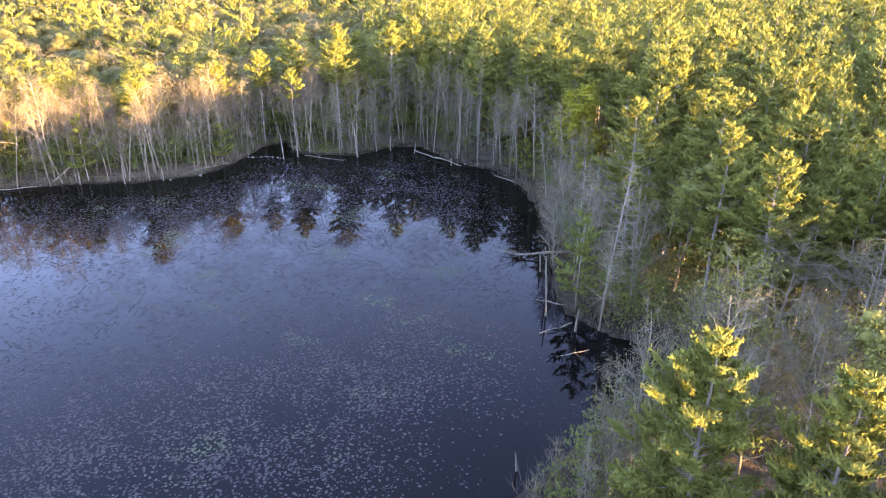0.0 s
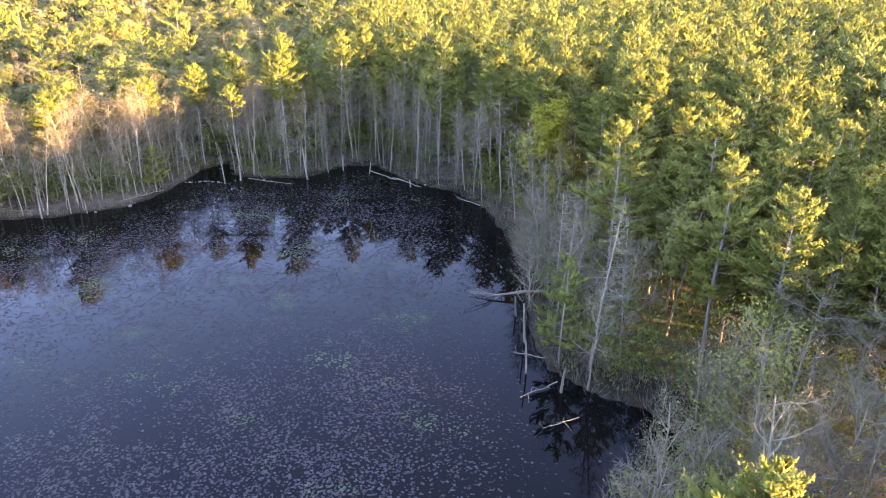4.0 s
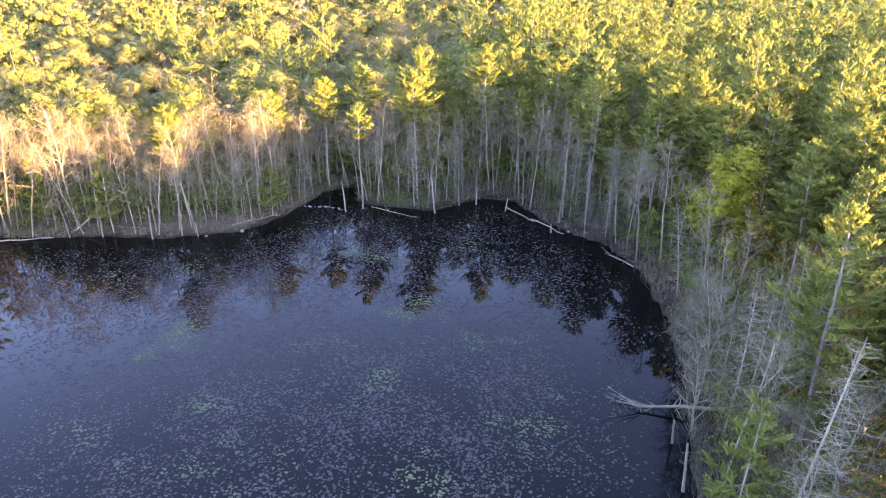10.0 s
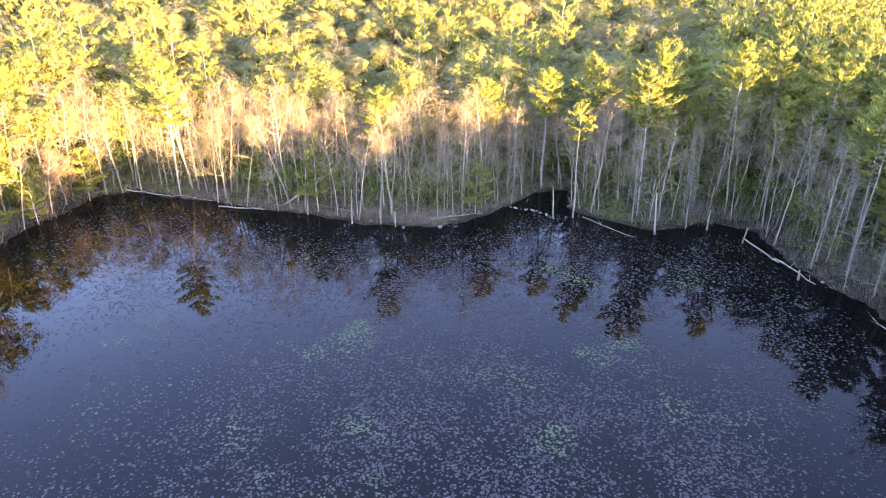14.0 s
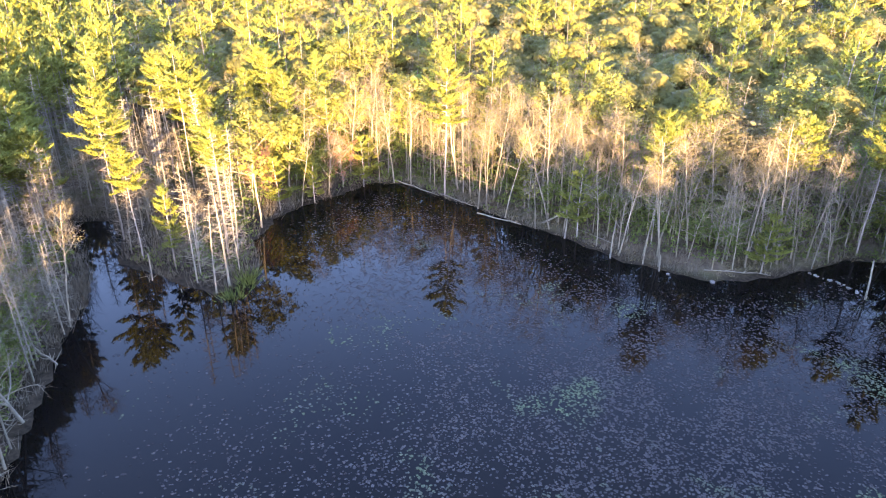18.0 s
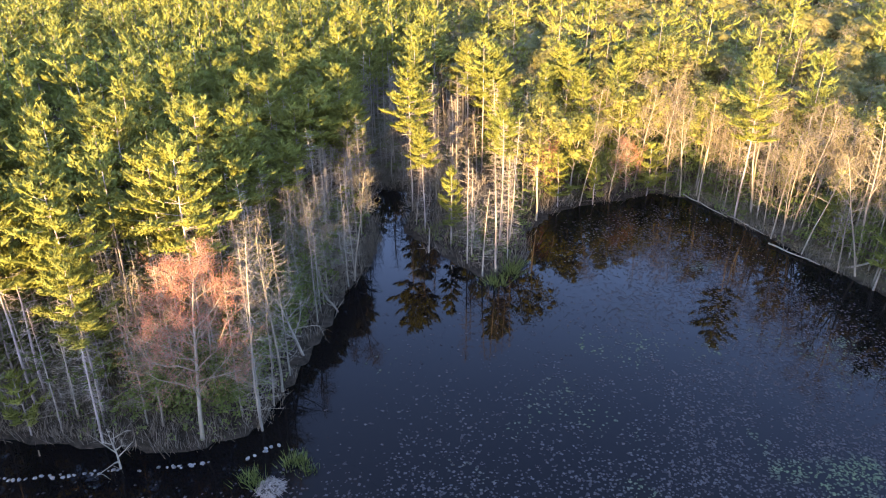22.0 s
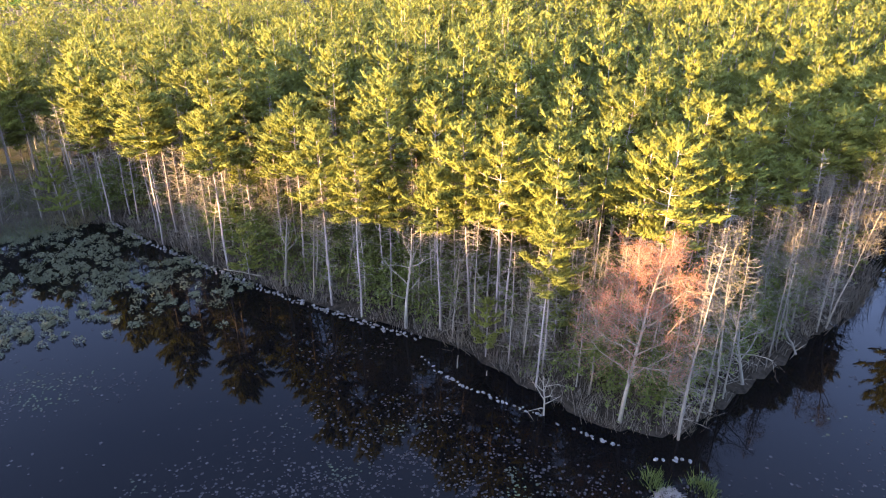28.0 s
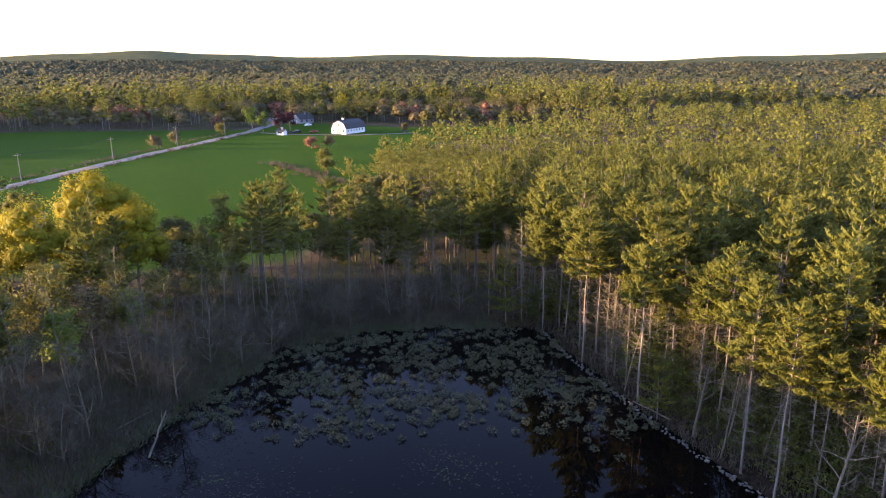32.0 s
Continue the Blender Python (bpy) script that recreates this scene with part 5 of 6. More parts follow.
# ---------------------------------------------------------------- stones, logs, stumps
def stone_mesh(seed):
    rng = rg(seed)
    bm = bmesh.new()
    bmesh.ops.create_icosphere(bm, subdivisions=1, radius=0.5)
    sx, sy, sz = rng.uniform(0.75, 1.25), rng.uniform(0.6, 0.95), rng.uniform(0.45, 0.75)
    for v in bm.verts:
        k = 1 + rng.normal() * 0.10
        q = max(abs(v.co.x), abs(v.co.y), abs(v.co.z))
        v.co = Vector((v.co.x * sx, v.co.y * sy, v.co.z * sz)) * k * (0.75 + 0.25 * 0.5 / q)
    me = bpy.data.meshes.new("stone")
    bm.to_mesh(me)
    bm.free()
    me.materials.append(STONE)
    return me


STONES = [stone_mesh(500 + k) for k in range(7)]


def stone_row(root, line, gap, rows, size, low, seed, skip=0.0):
    rng = rg(seed)
    pts = np.array(line, float)
    seg = np.hypot(*np.diff(pts, axis=0).T)
    at = np.concatenate([[0], np.cumsum(seg)])
    s = 0.0
    count = 0
    while s < at[-1]:
        for r in range(rows):
            if rng.random() < skip * (1 + math.sin(s * 0.9)):
                continue
            x = np.interp(s, at, pts[:, 0]) + rng.normal() * 0.16
            y = np.interp(s, at, pts[:, 1]) + rng.normal() * 0.16
            k = size * rng.uniform(0.65, 1.35)
            ob = new("stone", STONES[int(rng.integers(len(STONES)))])
            ob.parent = root
            ob.matrix_basis = pose(x, y, low + r * 0.30 + rng.normal() * 0.04, rng.normal() * 12, rng.normal() * 12, rng.uniform(0, 360)) @ Matrix.Diagonal((k, k, k, 1))
            count += 1
        s += gap * rng.uniform(0.75, 1.25)
    return count


WALL = tagged(new("stone_wall"), "old lichen-grey dry stone wall along the water", "stone wall")
stone_row(WALL, [(-51.0, 1.2), (-50.4, -4.5), (-50.0, -10), (-49.6, -17), (-49.8, -25.7), (-50.1, -34), (-50.4, -40), (-51.0, -47), (-52.0, -53)], 0.40, 2, 0.38, 0.06, 61, 0.12)
SUNK = tagged(new("sunken_stone_wall"), "line of pale stones barely above the dark water", "stone wall")
stone_row(SUNK, [(-48.4, 3.6), (-48.0, 4.8), (-47.4, 6.2), (-46.8, 8.7), (-46.7, 12.6), (-46.7, 18), (-46.7, 21), (-46.7, 24), (-46.8, 25.4)], 0.40, 1, 0.36, 0.02, 62, 0.14)
stone_row(SUNK, [(-47.2, 28.4), (-47.8, 29.6), (-48.5, 30.6)], 0.34, 1, 0.42, 0.04, 63, 0.0)
FAR_STONES = tagged(new("stone_row"), "row of pale stones at the far shore", "stone wall")
stone_row(FAR_STONES, [(-42.5, 119.1), (-38, 119.6), (-35.0, 118.9)], 0.45, 1, 0.45, 0.05, 64, 0.05)
for sx, sy, sk in [(-47.2, 106.3, 0.9), (-20.5, 121.5, 0.7), (4.2, 119.2, 0.6), (1.6, 119.0, 0.6), (-51.5, 103.2, 0.6)]:
    ob = tagged(new("boulder", STONES[2]), "pale boulder lying at the waterline", "boulder", "boulders at the shore")
    ob.matrix_basis = pose(sx, sy, 0.12, 5, 8, sx * 31) @ Matrix.Diagonal((sk, sk, sk, 1))


def fallen_log(start, end, r0, r1, seed, branches=4, label="bleached fallen log lying at the waterline", crown=0, reach=1.2):
    rng = rg(seed)
    a, b = np.array(start, float), np.array(end, float)
    g = Geo()
    mid = [a + (b - a) * k / 5 + rng.normal(size=3) * 0.06 for k in range(6)]
    g.tube(mid, np.linspace(r0, r1, 6), 7)
    way = (b - a) / np.linalg.norm(b - a)
    root = tagged(new("fallen_log"), label, "log", "fallen logs at the shore")
    part("stem", g.mesh("stem", [DEAD_WOOD]), root)
    if branches or crown:
        g2 = Geo()
        for _ in range(branches):
            c = a + (b - a) * rng.uniform(0.3, 0.95)
            w = way * 0.6 + rng.normal(size=3) * 0.7
            w[2] = abs(w[2])
            g2.tube(bent(rng, c, w, reach * rng.uniform(0.5, 1.4), 3, 0.2), np.linspace(r1 * 0.6 + 0.01, 0.012, 4), 4)
        for _ in range(crown):
            c = a + (b - a) * rng.uniform(0.62, 1.0)
            line = bent(rng, c, way + rng.normal(size=3) * np.array([0.5, 0.5, 0.22]), reach * rng.uniform(1.0, 2.4), 4, 0.16)
            g2.tube(line, np.linspace(0.05, 0.014, 5), 4)
            for q in range(3):
                g2.tube(bent(rng, line[1 + q], way + rng.normal(size=3) * np.array([0.7, 0.7, 0.3]), reach * 0.6, 2, 0.2), [0.025, 0.018, 0.01], 3)
        part("dead_crown", g2.mesh("dead_crown", [DEAD_WOOD]), root)
    return root


fallen_log((22.5, 77.2, 1.3), (12.5, 76.3, 0.35), 0.24, 0.10, 601, 4, "large bleached fallen tree reaching over the water", 12, 1.8)
for k, (a, b, r) in enumerate([((-80.2, 93.3, 0.25), (-73.3, 96.5, 0.2), 0.16), ((-68.9, 102.0, 0.4), (-60.5, 103.6, 0.15), 0.13), ((-31.6, 121.4, 0.15), (-22.6, 118.6, 0.1), 0.11),
                               ((-9.6, 126.2, 0.5), (-4.0, 121.4, 0.3), 0.15), ((-4.6, 122.2, 0.4), (1.0, 117.8, 0.15), 0.16), ((-98.6, 89.4, 0.3), (-89.4, 92.0, 0.25), 0.15),
                               ((-90.0, 92.6, 0.3), (-83.0, 94.4, 0.2), 0.12), ((-73.5, 33.6, 0.7), (-68.8, 35.5, 0.5), 0.2), ((-49.6, 107.5, 0.4), (-44.5, 114.0, 0.3), 0.12),
                               ((19.0, 58.0, 0.4), (15.2, 55.6, 0.1), 0.10), ((20.5, 52.5, 0.25), (16.8, 50.8, 0.1), 0.07), ((18.5, 62.5, 0.3), (14.8, 63.8, 0.1), 0.09),
                               ((-51.4, -22.0, 0.75), (-50.2, -27.5, 0.55), 0.13), ((11.5, 108.0, 0.4), (7.6, 112.5, 0.2), 0.1), ((-86.0, 47.6, 0.3), (-83.0, 46.8, 0.1), 0.08)]):
    fallen_log(a, b, r * 0.75, r * 0.4, 610 + k, 5)
fallen_log((-72.4, 99.6, 0.1), (-66.0, 104.5, 5.4), 0.15, 0.08, 640, 3, "bleached trunk leaning out of the woods")
fallen_log((5.4, -37.2, 0.0), (3.4, -40.6, 3.6), 0.13, 0.06, 641, 3, "white birch trunk leaning over the thicket")
fallen_log((14.0, -52.0, 0.5), (20.5, -55.5, 0.6), 0.14, 0.08, 642, 2, "pale log lying in the thicket")
fallen_log((9.0, -44.0, 0.5), (5.0, -46.5, 0.9), 0.10, 0.05, 643, 2, "pale log lying in the thicket")

for k, (px, py, ps) in enumerate([(-66.7, 99.1, 1.1), (-58.8, 100.3, 1.2), (-52.8, 103.0, 0.8), (-35.1, 118.6, 1.0), (-14.8, 127.3, 1.1), (-17.5, 126.0, 0.6), (-9.5, 125.5, 0.8),
                                  (-1.0, 118.2, 0.5), (-78.5, 49.7, 0.5), (16.3, 66.0, 1.0), (15.6, 72.0, 0.9), (16.0, 60.0, 0.8), (19.3, 56.8, 1.0), (-83.5, 47.2, 0.7),
                                  (-49.0, 7.5, 0.6), (-49.4, 10.6, 0.5), (13.0, 33.0, 0.7), (-20.6, 121.9, 1.2)]):
    STUBS[(2 if ps <= 0.5 else k % 2)].put(px, py, k * 47, ps, -0.25, (((k * 37) % 11) - 5, ((k * 53) % 9) - 4))

# leafless bushes over the near bank
for k, (bx, by, bs) in enumerate([(14.0, 27.6, 0.4), (16.2, 30.6, 0.42), (18.6, 33.0, 0.5), (20.2, 36.0, 0.45), (17.6, 28.4, 0.45), (22.8, 39.2, 0.5), (24.0, 42.0, 0.5), (29.5, 46.0, 0.9), (31.0, 51.5, 0.9)]):
    BARES[3 + (k % 3) if 3 + (k % 3) != 4 else 3].put(bx, by, k * 71, bs, None, (-6 + k, 8 - k))


# ---------------------------------------------------------------- road, farm and poles
def draped_strip(name, line, width, material, label, category, lift=0.06):
    pts = []
    line = np.array(line, float)
    for i in range(len(line) - 1):
        for k in range(12):
            pts.append(line[i] + (line[i + 1] - line[i]) * k / 12)
    pts = np.array(pts)
    t = np.gradient(pts, axis=0)
    t /= np.hypot(t[:, 0], t[:, 1])[:, None]
    nrm = np.stack([-t[:, 1], t[:, 0]], 1)
    cols = np.linspace(-width / 2, width / 2, 5)
    grid = pts[:, None] + nrm[:, None] * cols[None, :, None]
    gx, gy = grid[..., 0].ravel(), grid[..., 1].ravel()
    z = land(gx, gy) + lift + 0.06 * (1 - np.tile(np.abs(np.linspace(-1, 1, 5)), len(pts)))
    i = (np.arange(len(pts) - 1)[:, None] * 5 + np.arange(4)[None]).ravel()
    me = quads_mesh(name, np.stack([gx, gy, z], 1), np.stack([i, i + 1, i + 6, i + 5], 1), [material])
    return tagged(new(name, me), label, category, kind="structure")


draped_strip("road", [(74, -172), (48, -214), (22, -256), (-2, -293), (-25, -328), (-46, -362), (-62, -398), (-72, -450)], 5.6, ASPHALT, "narrow pale asphalt country road", "road")
DIRT = solid_material("bare_farm_soil", (0.16, 0.12, 0.085), (0.26, 0.20, 0.14), 0.4, 0.95, 0.4, 0.05)
draped_strip("farm_track", [(-50, -352), (-62, -341), (-80, -330), (-96, -322), (-128, -322)], 3.2, DIRT, "worn dirt farm track", "track", 0.05)


def prism(bm, pts, depth):
    """A solid from an outline in x and z, drawn out along y."""
    a = [bm.verts.new((x, 0, z)) for x, z in pts]
    b = [bm.verts.new((x, depth, z)) for x, z in pts]
    n = len(pts)
    bm.faces.new(a)
    bm.faces.new(list(reversed(b)))
    for i in range(n):
        bm.faces.new((a[i], b[i], b[(i + 1) % n], a[(i + 1) % n]))


def solid(name, outline, depth, material, parent, at=(0, 0, 0), label="", turn=0, bevel=0.0):
    bm = bmesh.new()
    prism(bm, outline, depth)
    bmesh.ops.recalc_face_normals(bm, faces=bm.faces)
    if bevel:
        bmesh.ops.bevel(bm, geom=list(bm.edges), offset=bevel, segments=1, affect="EDGES")
    me = bpy.data.meshes.new(name)
    bm.to_mesh(me)
    bm.free()
    me.materials.append(material)
    ob = new(name, me)
    ob.parent = parent
    ob.matrix_basis = pose(*at, 0, 0, turn)
    if label:
        ob["label"] = label
    return ob


def box(x0, x1, z0, z1):
    return [(x0, z0), (x1, z0), (x1, z1), (x0, z1)]


def build_barn():
    root = tagged(new("barn"), "white gambrel-roofed barn with dark shingle roof", "barn")
    w, ln = 9.4, 17.0
    h = w / 2
    solid("wall", [(-h, -0.4), (h, -0.4), (h, 3.0), (h * 0.74, 5.5), (0, 7.0), (-h * 0.74, 5.5), (-h, 3.0)], ln, WHITE_PAINT, root)
    for sgn in (-1, 1):
        lower = [(sgn * (h + 0.35), 2.72), (sgn * h * 0.74, 5.56), (sgn * (h * 0.74 + 0.12), 5.72), (sgn * (h + 0.5), 2.84)]
        upper = [(sgn * (h * 0.74 + 0.1), 5.52), (0, 7.06), (0, 7.26), (sgn * (h * 0.74 + 0.12), 5.72)]
        for o in (lower, upper):
            solid("roof_slope", o, ln + 0.7, ROOF_SHINGLE, root, (0, -0.35, 0), "dark grey shingle slope")
    cup = solid("cupola", box(-0.45, 0.45, 7.0, 8.2), 0.9, WHITE_PAINT, root, (0, 3.6, 0), "small white cupola")
    solid("cupola_roof", [(-0.6, 8.2), (0.6, 8.2), (0, 8.75)], 1.2, ROOF_SHINGLE, root, (0, 3.45, 0))
    solid("door", box(-1.5, 1.5, 0, 2.9), 0.08, GREY_PAINT, root, (0, -0.07, 0), "grey sliding barn door")
    for wx in (-3.2, 3.2):
        win = solid("window", box(wx - 0.4, wx + 0.4, 1.3, 2.3), 0.06, DARK_GLASS, root, (0, -0.05, 0))
    solid("loft_window", box(-0.45, 0.45, 4.3, 5.3), 0.06, DARK_GLASS, root, (0, -0.05, 0))
    for k in range(6):
        solid("window", box(-0.35, 0.35, 1.4, 2.2), 0.06, DARK_GLASS, root, (h + 0.01, 2.2 + k * 2.5, 0), "", 90)
        solid("window", box(-0.35, 0.35, 1.4, 2.2), 0.06, DARK_GLASS, root, (-h + 0.05, 2.2 + k * 2.5, 0), "", 90)
    ax, ay, bx, by = -83.8, -333.8, -91.1, -327.8
    cx, cy = (ax + bx) / 2, (ay + by) / 2
    root.matrix_basis = pose(cx, cy, ground_z(cx, cy), 0, 0, math.degrees(math.atan2(-10.7, -13.5)) - 90)


build_barn()


def build_house(x, y, turn, w, d, wall_mat, label, storey=2.8):
    root = tagged(new("house"), label, "house")
    solid("wall", [(-w / 2, -0.5), (w / 2, -0.5), (w / 2, storey), (0, storey + w * 0.38), (-w / 2, storey)], d, wall_mat, root)
    for s in (-1, 1):
        solid("roof_slope", [(s * (w / 2 + 0.4), storey - 0.28), (0, storey + w * 0.38 + 0.02), (0, storey + w * 0.38 + 0.2), (s * (w / 2 + 0.45), storey - 0.12)], d + 0.8, ROOF_SHINGLE, root, (0, -0.4, 0))
    solid("chimney", box(-0.4, 0.4, storey + w * 0.2, storey + w * 0.38 + 1.1), 0.7, GREY_PAINT, root, (w * 0.1, d * 0.6, 0))
    for k in range(3):
        solid("window", box(-0.5, 0.5, 0.9, 2.1), 0.06, DARK_GLASS, root, (w / 2 + 0.01, 1.5 + k * (d - 3) / 2, 0), "", 90)
    solid("window", box(-0.5, 0.5, 0.9, 2.1), 0.06, DARK_GLASS, root, (-w * 0.25, -0.05, 0))
    solid("door", box(0.4, 1.4, -0.1, 2.0), 0.06, WHITE_PAINT, root, (0, -0.05, 0))
    root.matrix_basis = pose(x, y, ground_z(x, y), 0, 0, turn)


build_house(-78, -402, 120, 8, 11, GREY_PAINT, "grey gabled farmhouse among blossoming trees")
build_house(-57.5, -340, 40, 3.0, 4.5, WHITE_PAINT, "small pale farm shed beside the meadow", 1.9)
build_house(4, -560, 30, 9, 12, WHITE_PAINT, "pale house glimpsed among far trees")


def build_car(x, y, turn, paint, label):
    root = tagged(new("car"), label, "car", "cars by the farm")
    body_o = [(-2.2, 0.35), (2.2, 0.35), (2.25, 0.8), (1.3, 0.95), (0.7, 1.45), (-1.1, 1.48), (-1.9, 1.0), (-2.2, 0.9)]
    solid("body", body_o, 1.75, paint, root, (0, -0.875, 0), "", 0, 0.06)
    solid("windows", [(1.1, 0.98), (0.62, 1.38), (-1.02, 1.40), (-1.6, 1.0)], 1.78, DARK_GLASS, root, (0, -0.89, 0), "dark side windows")
    for wx in (-1.35, 1.35):
        for wy in (-0.9, 0.7):
            ring = [(0.33 * math.cos(k * math.pi / 7) + wx, 0.33 + 0.33 * math.sin(k * math.pi / 7)) for k in range(14)]
            wheel = solid("wheel", ring, 0.2, RUBBER, root, (0, wy, 0), "black tyre")
    root.matrix_basis = pose(x, y, ground_z(x, y) + 0.02, 0, 0, turn)


CAR_DARK = solid_material("dark_car_paint", (0.03, 0.035, 0.045), (0.04, 0.045, 0.055), 1, 0.25, 0, spec=0.6)
CAR_RED = solid_material("dull_red_paint", (0.22, 0.035, 0.03), (0.28, 0.05, 0.04), 1, 0.4, 0, spec=0.5)
build_car(-63.5, -343, 10, CAR_DARK, "dark parked car on the farmyard grass")
build_car(-68, -344, 20, CAR_DARK, "dark parked car beside the farm track")
build_car(-76.5, -342, -15, CAR_RED, "dull red tractor-like vehicle by the barn")
build_car(-81.5, -382, 30, WHITE_PAINT, "white parked van behind the barn")


def build_pole(x, y, h, turn):
    root = tagged(new("utility_pole"), "grey wooden utility pole with a crossarm", "utility pole", "poles along the road")
    g = Geo()
    g.tube([(0, 0, -0.5), (0, 0, h * 0.5), (0, 0, h)], [0.17, 0.15, 0.12], 8)
    part("pole", g.mesh("pole", [POLE_WOOD]), root)
    solid("crossarm", box(-1.2, 1.2, h - 0.9, h - 0.72), 0.14, POLE_WOOD, root, (0, -0.2, 0))
    for k in (-1.0, -0.4, 0.4, 1.0):
        g = Geo()
        g.tube([(k, -0.13, h - 0.72), (k, -0.13, h - 0.55)], [0.05, 0.03], 6)
        part("insulator", g.mesh("insulator", [STEEL]), root)
    root.matrix_basis = pose(x, y, ground_z(x, y), 0, 0, turn)
    return np.array([x, y, ground_z(x, y) + h - 0.6])


POLES = [build_pole(x, y, 9.2, 33) for x, y in [(44.5, -228), (18.5, -267), (-6.5, -306), (-31, -345), (-53, -397)]]
for a, b in zip(POLES, POLES[1:]):
    g = Geo()
    for off in (-0.8, 0.0, 0.8):
        k = np.linspace(0, 1, 9)[:, None]
        p = a + (b - a) * k + np.array([off, 0, 0])
        p[:, 2] -= 4 * 0.6 * (k * (1 - k))[:, 0]
        g.tube(p, np.full(9, 0.018), 3)
    tagged(new("power_lines", g.mesh("power_lines", [RUBBER])), "thin sagging power lines along the road", "power lines", "lines along the road")


def build_mast(x, y, h):
    root = tagged(new("radio_mast"), "thin lattice mast on a distant hill", "mast")
    g = Geo()
    for a in range(3):
        c, s = math.cos(a * 2.094) * 1.5, math.sin(a * 2.094) * 1.5
        g.tube([(c, s, -2), (c * 0.5, s * 0.5, h)], [0.35, 0.25], 4)
    part("legs", g.mesh("legs", [STEEL]), root)
    g = Geo()
    for k in range(12):
        z = h * (k + 1) / 13
        r = 1.5 * (1 - 0.5 * z / h)
        ring = [(r * math.cos(a * 2.094), r * math.sin(a * 2.094), z + (a % 2) * 1.5) for a in range(4)]
        g.tube(ring, [0.2] * 4, 3)
    part("braces", g.mesh("braces", [STEEL]), root)
    root.matrix_basis = pose(x, y, ground_z(x, y), 0, 0, 0)


build_mast(12, -4180, 46)

# ---------------------------------------------------------------- farm trees and hedges
def farm_tree(name, label, x, y, h, r, mat, seed, leaves=10, size=0.55):
    stem, crown = leafy_shape(rg(seed), h, 0.22, r, 12, 4, leaves, size, trunk_r=0.2)
    tree_kind(name, label, "tree", "trees about the farm", stem, crown, BARK, [mat]).put(x, y, 0)


farm_tree("leafy_tree", "bright green tree beside the farm road", -47, -360, 13, 4.6, FRESH, 701)
farm_tree("leafy_tree", "bright green tree beside the farmhouse", -52, -356, 11, 4.2, FRESH, 702)
farm_tree("copper_beech", "dark burgundy-leaved tree in the farmyard", -61, -353, 11, 5.0, BURGUNDY, 703, 14)
farm_tree("copper_beech", "dark burgundy-leaved tree beside the house", -67, -359, 10, 4.6, BURGUNDY, 704, 14)
farm_tree("leafy_tree", "tan flowering tree behind the farmhouse", -82, -425, 13, 5, TAN_BUDS, 705)
farm_tree("leafy_tree", "yellow-green tree behind the barn", -112, -420, 15, 6, YELLOW, 706)
farm_tree("leafy_tree", "yellow-green tree beyond the barn", -122, -412, 14, 6, SPRING, 707)
farm_tree("red_maple", "red-leaved tree at the wood's edge", -142, -388, 12, 5, RED_BUDS, 708)
farm_tree("red_maple", "rusty-leaved tree at the wood's edge", -150, -380, 10, 4, RED_BUDS, 709)
farm_tree("leafy_tree", "tan budding tree at the wood's edge", -133, -396, 13, 6, TAN_BUDS, 710)
farm_tree("bush", "purple-brown bush in the meadow", -62, -277, 4.2, 3.2, RED_BUDS, 711)
farm_tree("bush", "tan bush in the meadow", -69, -274, 4.8, 2.8, TAN_BUDS, 712)
farm_tree("bush", "olive bush beside the hedge", -58, -232, 4.5, 3.2, SPRING, 713)
farm_tree("bush", "olive bush in the hedge", -53, -206, 5.0, 3.4, SPRING, 714)
farm_tree("bush", "small conical tan tree beyond the barn", -120, -318, 6, 2.2, TAN_BUDS, 715)
farm_tree("bush", "tan leafless bush beside the road", 2, -300, 5.0, 3.4, TAN_BUDS, 716)
farm_tree("bush", "rusty-brown bush beside the road", -6, -316, 5.0, 3.2, TAN_BUDS, 717)
farm_tree("bush", "olive-green bush beside the road", -30, -350, 5.5, 3.4, SPRING, 718)
farm_tree("leafy_tree", "yellow-green tree by the meadow corner", 30, -136, 12, 5.0, SPRING, 719)
farm_tree("leafy_tree", "bright green tree by the meadow corner", 38, -150, 13, 5.0, FRESH, 720)
farm_tree("red_maple", "red-budded maple behind the great maple", 27, -118, 11, 4.0, RED_BUDS, 721)


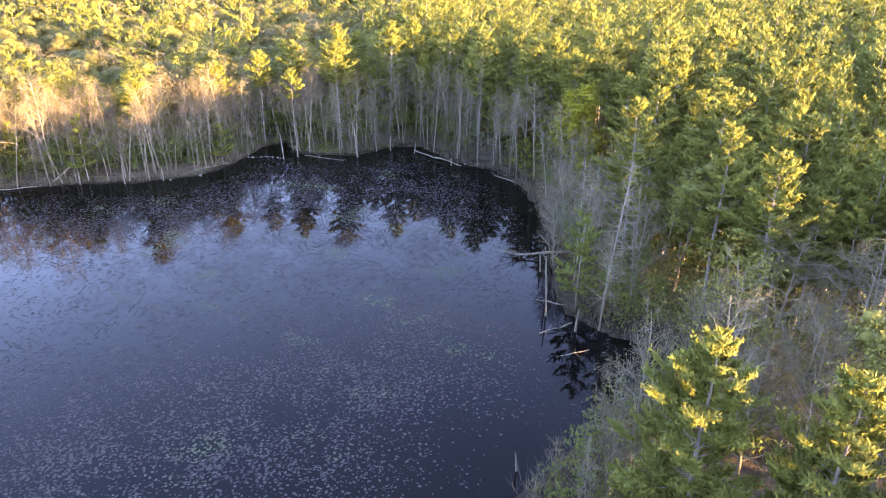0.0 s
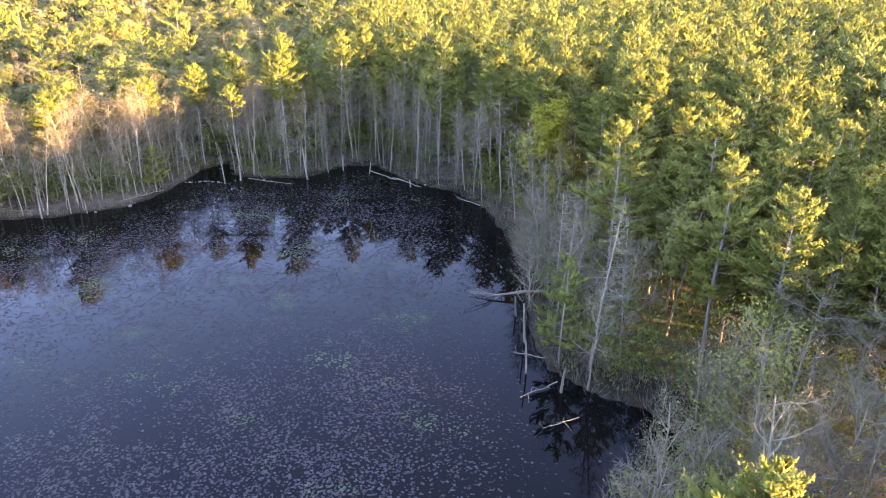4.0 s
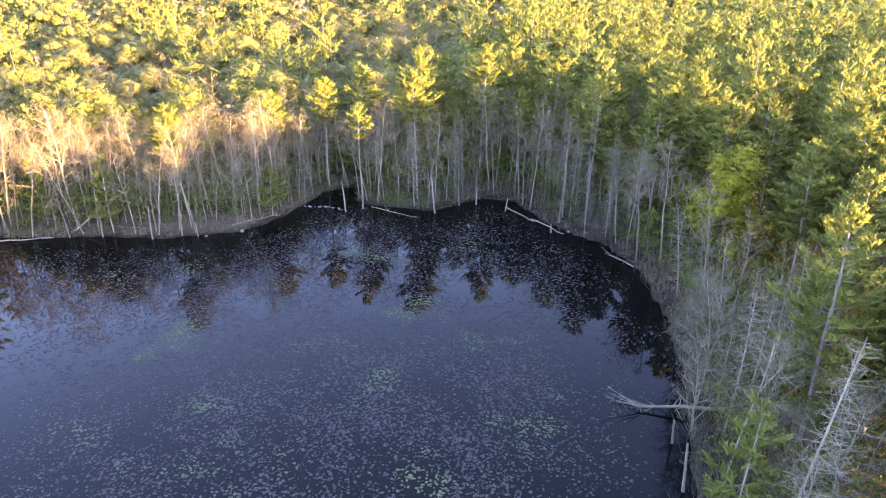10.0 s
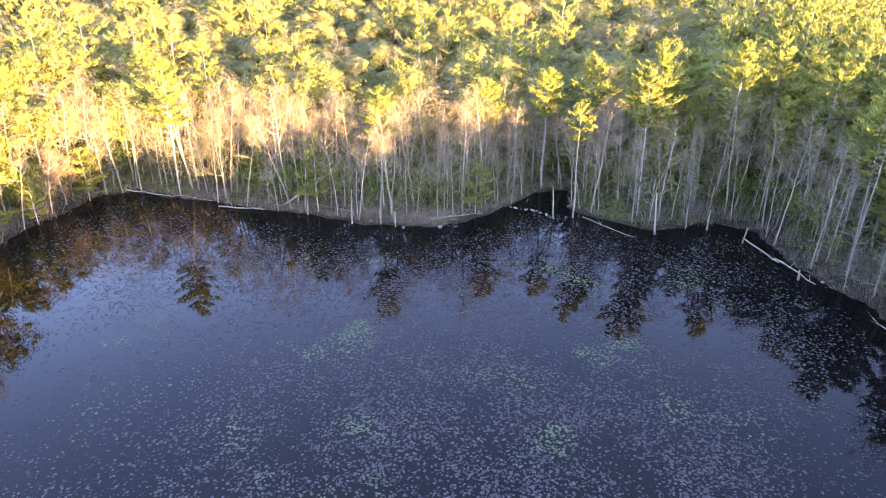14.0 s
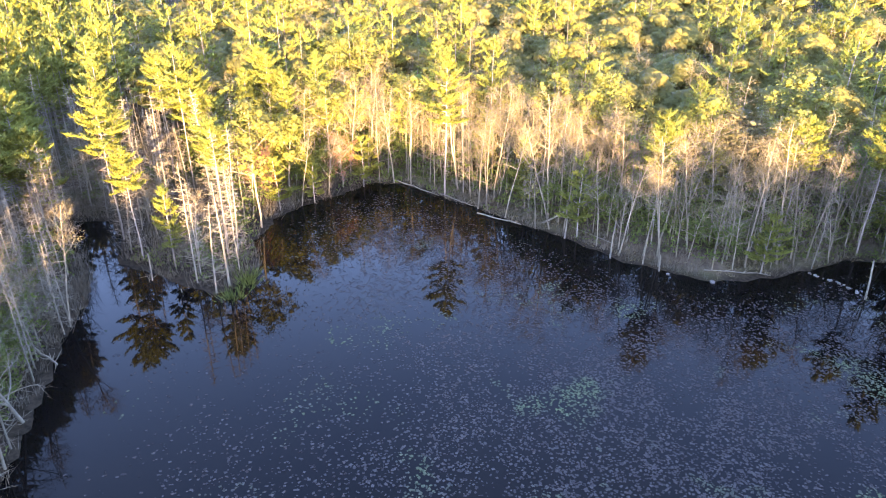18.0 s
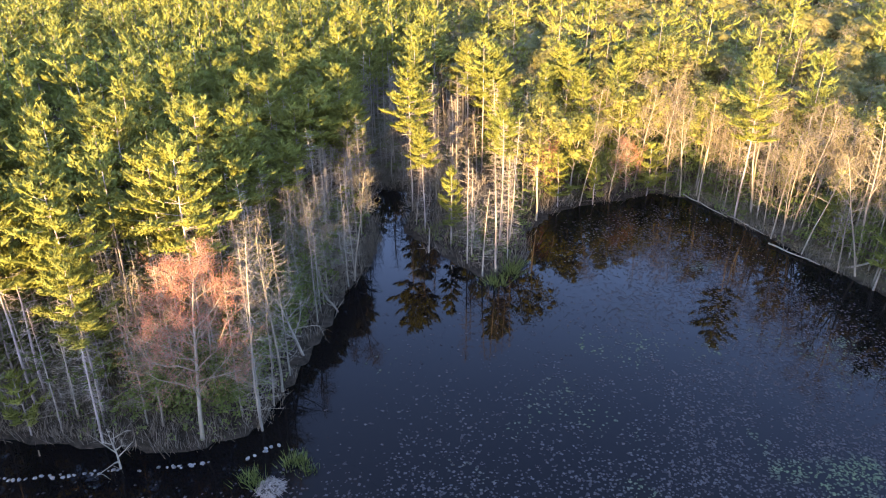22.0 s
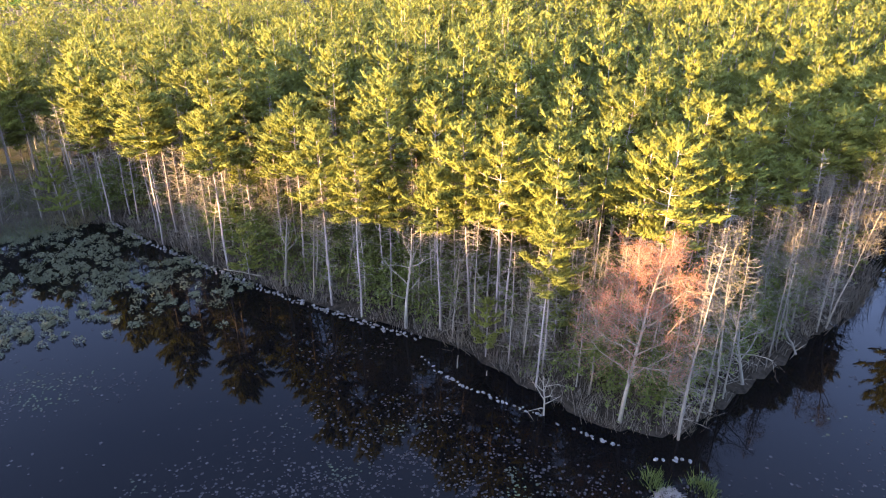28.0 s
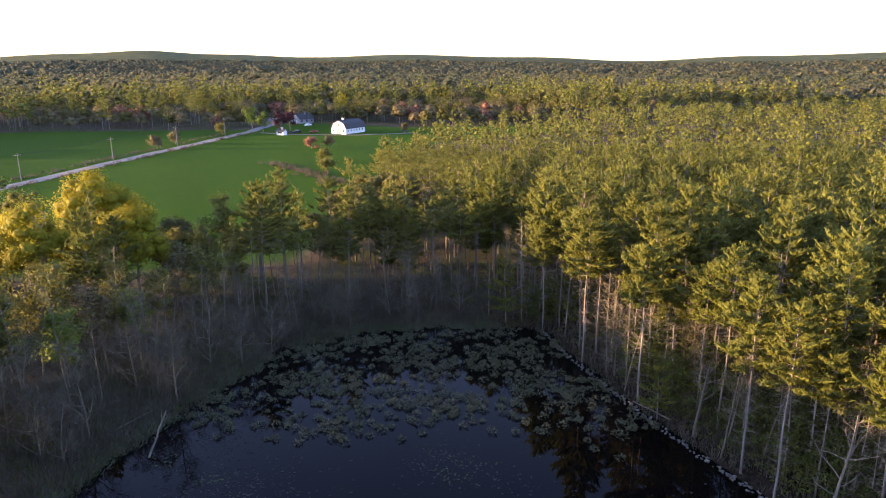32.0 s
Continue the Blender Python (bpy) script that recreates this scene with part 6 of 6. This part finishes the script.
def build_farm_woods():
    """Mixed trees in bud round the farm and beyond the far field."""
    xs, ys, rng = scatter(-235, 70, -470, -318, 8.0, 740)
    wide_road = np.array([(48, -214), (22, -256), (-2, -293), (-25, -328), (-46, -362), (-62, -398), (-72, -450)], float)
    clear = np.min(np.stack([np.hypot(xs - np.interp(k, np.arange(7), wide_road[:, 0]), ys - np.interp(k, np.arange(7), wide_road[:, 1])) for k in np.linspace(0, 6, 80)]), axis=0)
    yard = (xs > -135) & (xs < -40) & (ys > -385)
    ok = (edge_distance(MEADOW, xs, ys) > 2) & (clear > 9) & ~yard & (rng.random(len(xs)) < 0.85)
    xs, ys = xs[ok], ys[ok]
    tone = rng.random(len(xs)) + 0.35 * wavy(xs, ys, 18, 2)
    east = xs > -30
    for name, label, pick, kinds, mats in (
            ("farm_pines", "dark pines about the farm", (tone > 0.85) | (east & (tone > 0.5)), MID_PINES, [BARK, NEEDLES_FAR]),
            ("farm_red_trees", "rusty red budding trees about the farm", tone <= 0.02, FARM_LEAFY, [PALE_BARK, RED_BUDS]),
            ("farm_tan_trees", "tan and pinkish budding trees about the farm", (tone > 0.02) & (tone <= 0.45), FARM_LEAFY, [PALE_BARK, TAN_FAR]),
            ("farm_leafing_trees", "yellow-green trees about the farm", (tone > 0.45) & (tone <= 0.85) & ~(east & (tone > 0.5)), FARM_LEAFY, [BARK, SPRING_FAR])):
        many(name, label, kinds, xs[pick], ys[pick], rng, mats, (0.7, 1.0))


build_farm_woods()


def build_hedges():
    rng = rg(730)
    k = rng.random(150)
    line = np.array([(-38, -238), (-46, -215), (-50, -196), (-50, -184)], float)
    at = np.linspace(0, 1, 4)
    x = np.interp(k, at, line[:, 0]) + rng.normal(size=150) * 2.2
    y = np.interp(k, at, line[:, 1]) + rng.normal(size=150) * 2.0
    clump_field("hedge", "grey bramble hedge across the meadow", "hedge", (x, y), rng.uniform(0.8, 2.0, 150), 20, 0.12, BRUSH_MAT, rng, 0.6, 0.5)
    k = rng.random(220)
    line = np.array([(52, -212), (18, -266), (-6, -302), (-40, -356)], float)
    x = np.interp(k, at, line[:, 0]) + 6.5 * rng.choice([-1, 1], 220) + rng.normal(size=220) * 0.8
    y = np.interp(k, at, line[:, 1]) + rng.normal(size=220) * 2
    clump_field("roadside_brush", "dark grey brush along the country road", "brush", (x, y), rng.uniform(0.6, 1.6, 220), 20, 0.12, BRUSH_MAT, rng, 0.6, 0.5)


build_hedges()
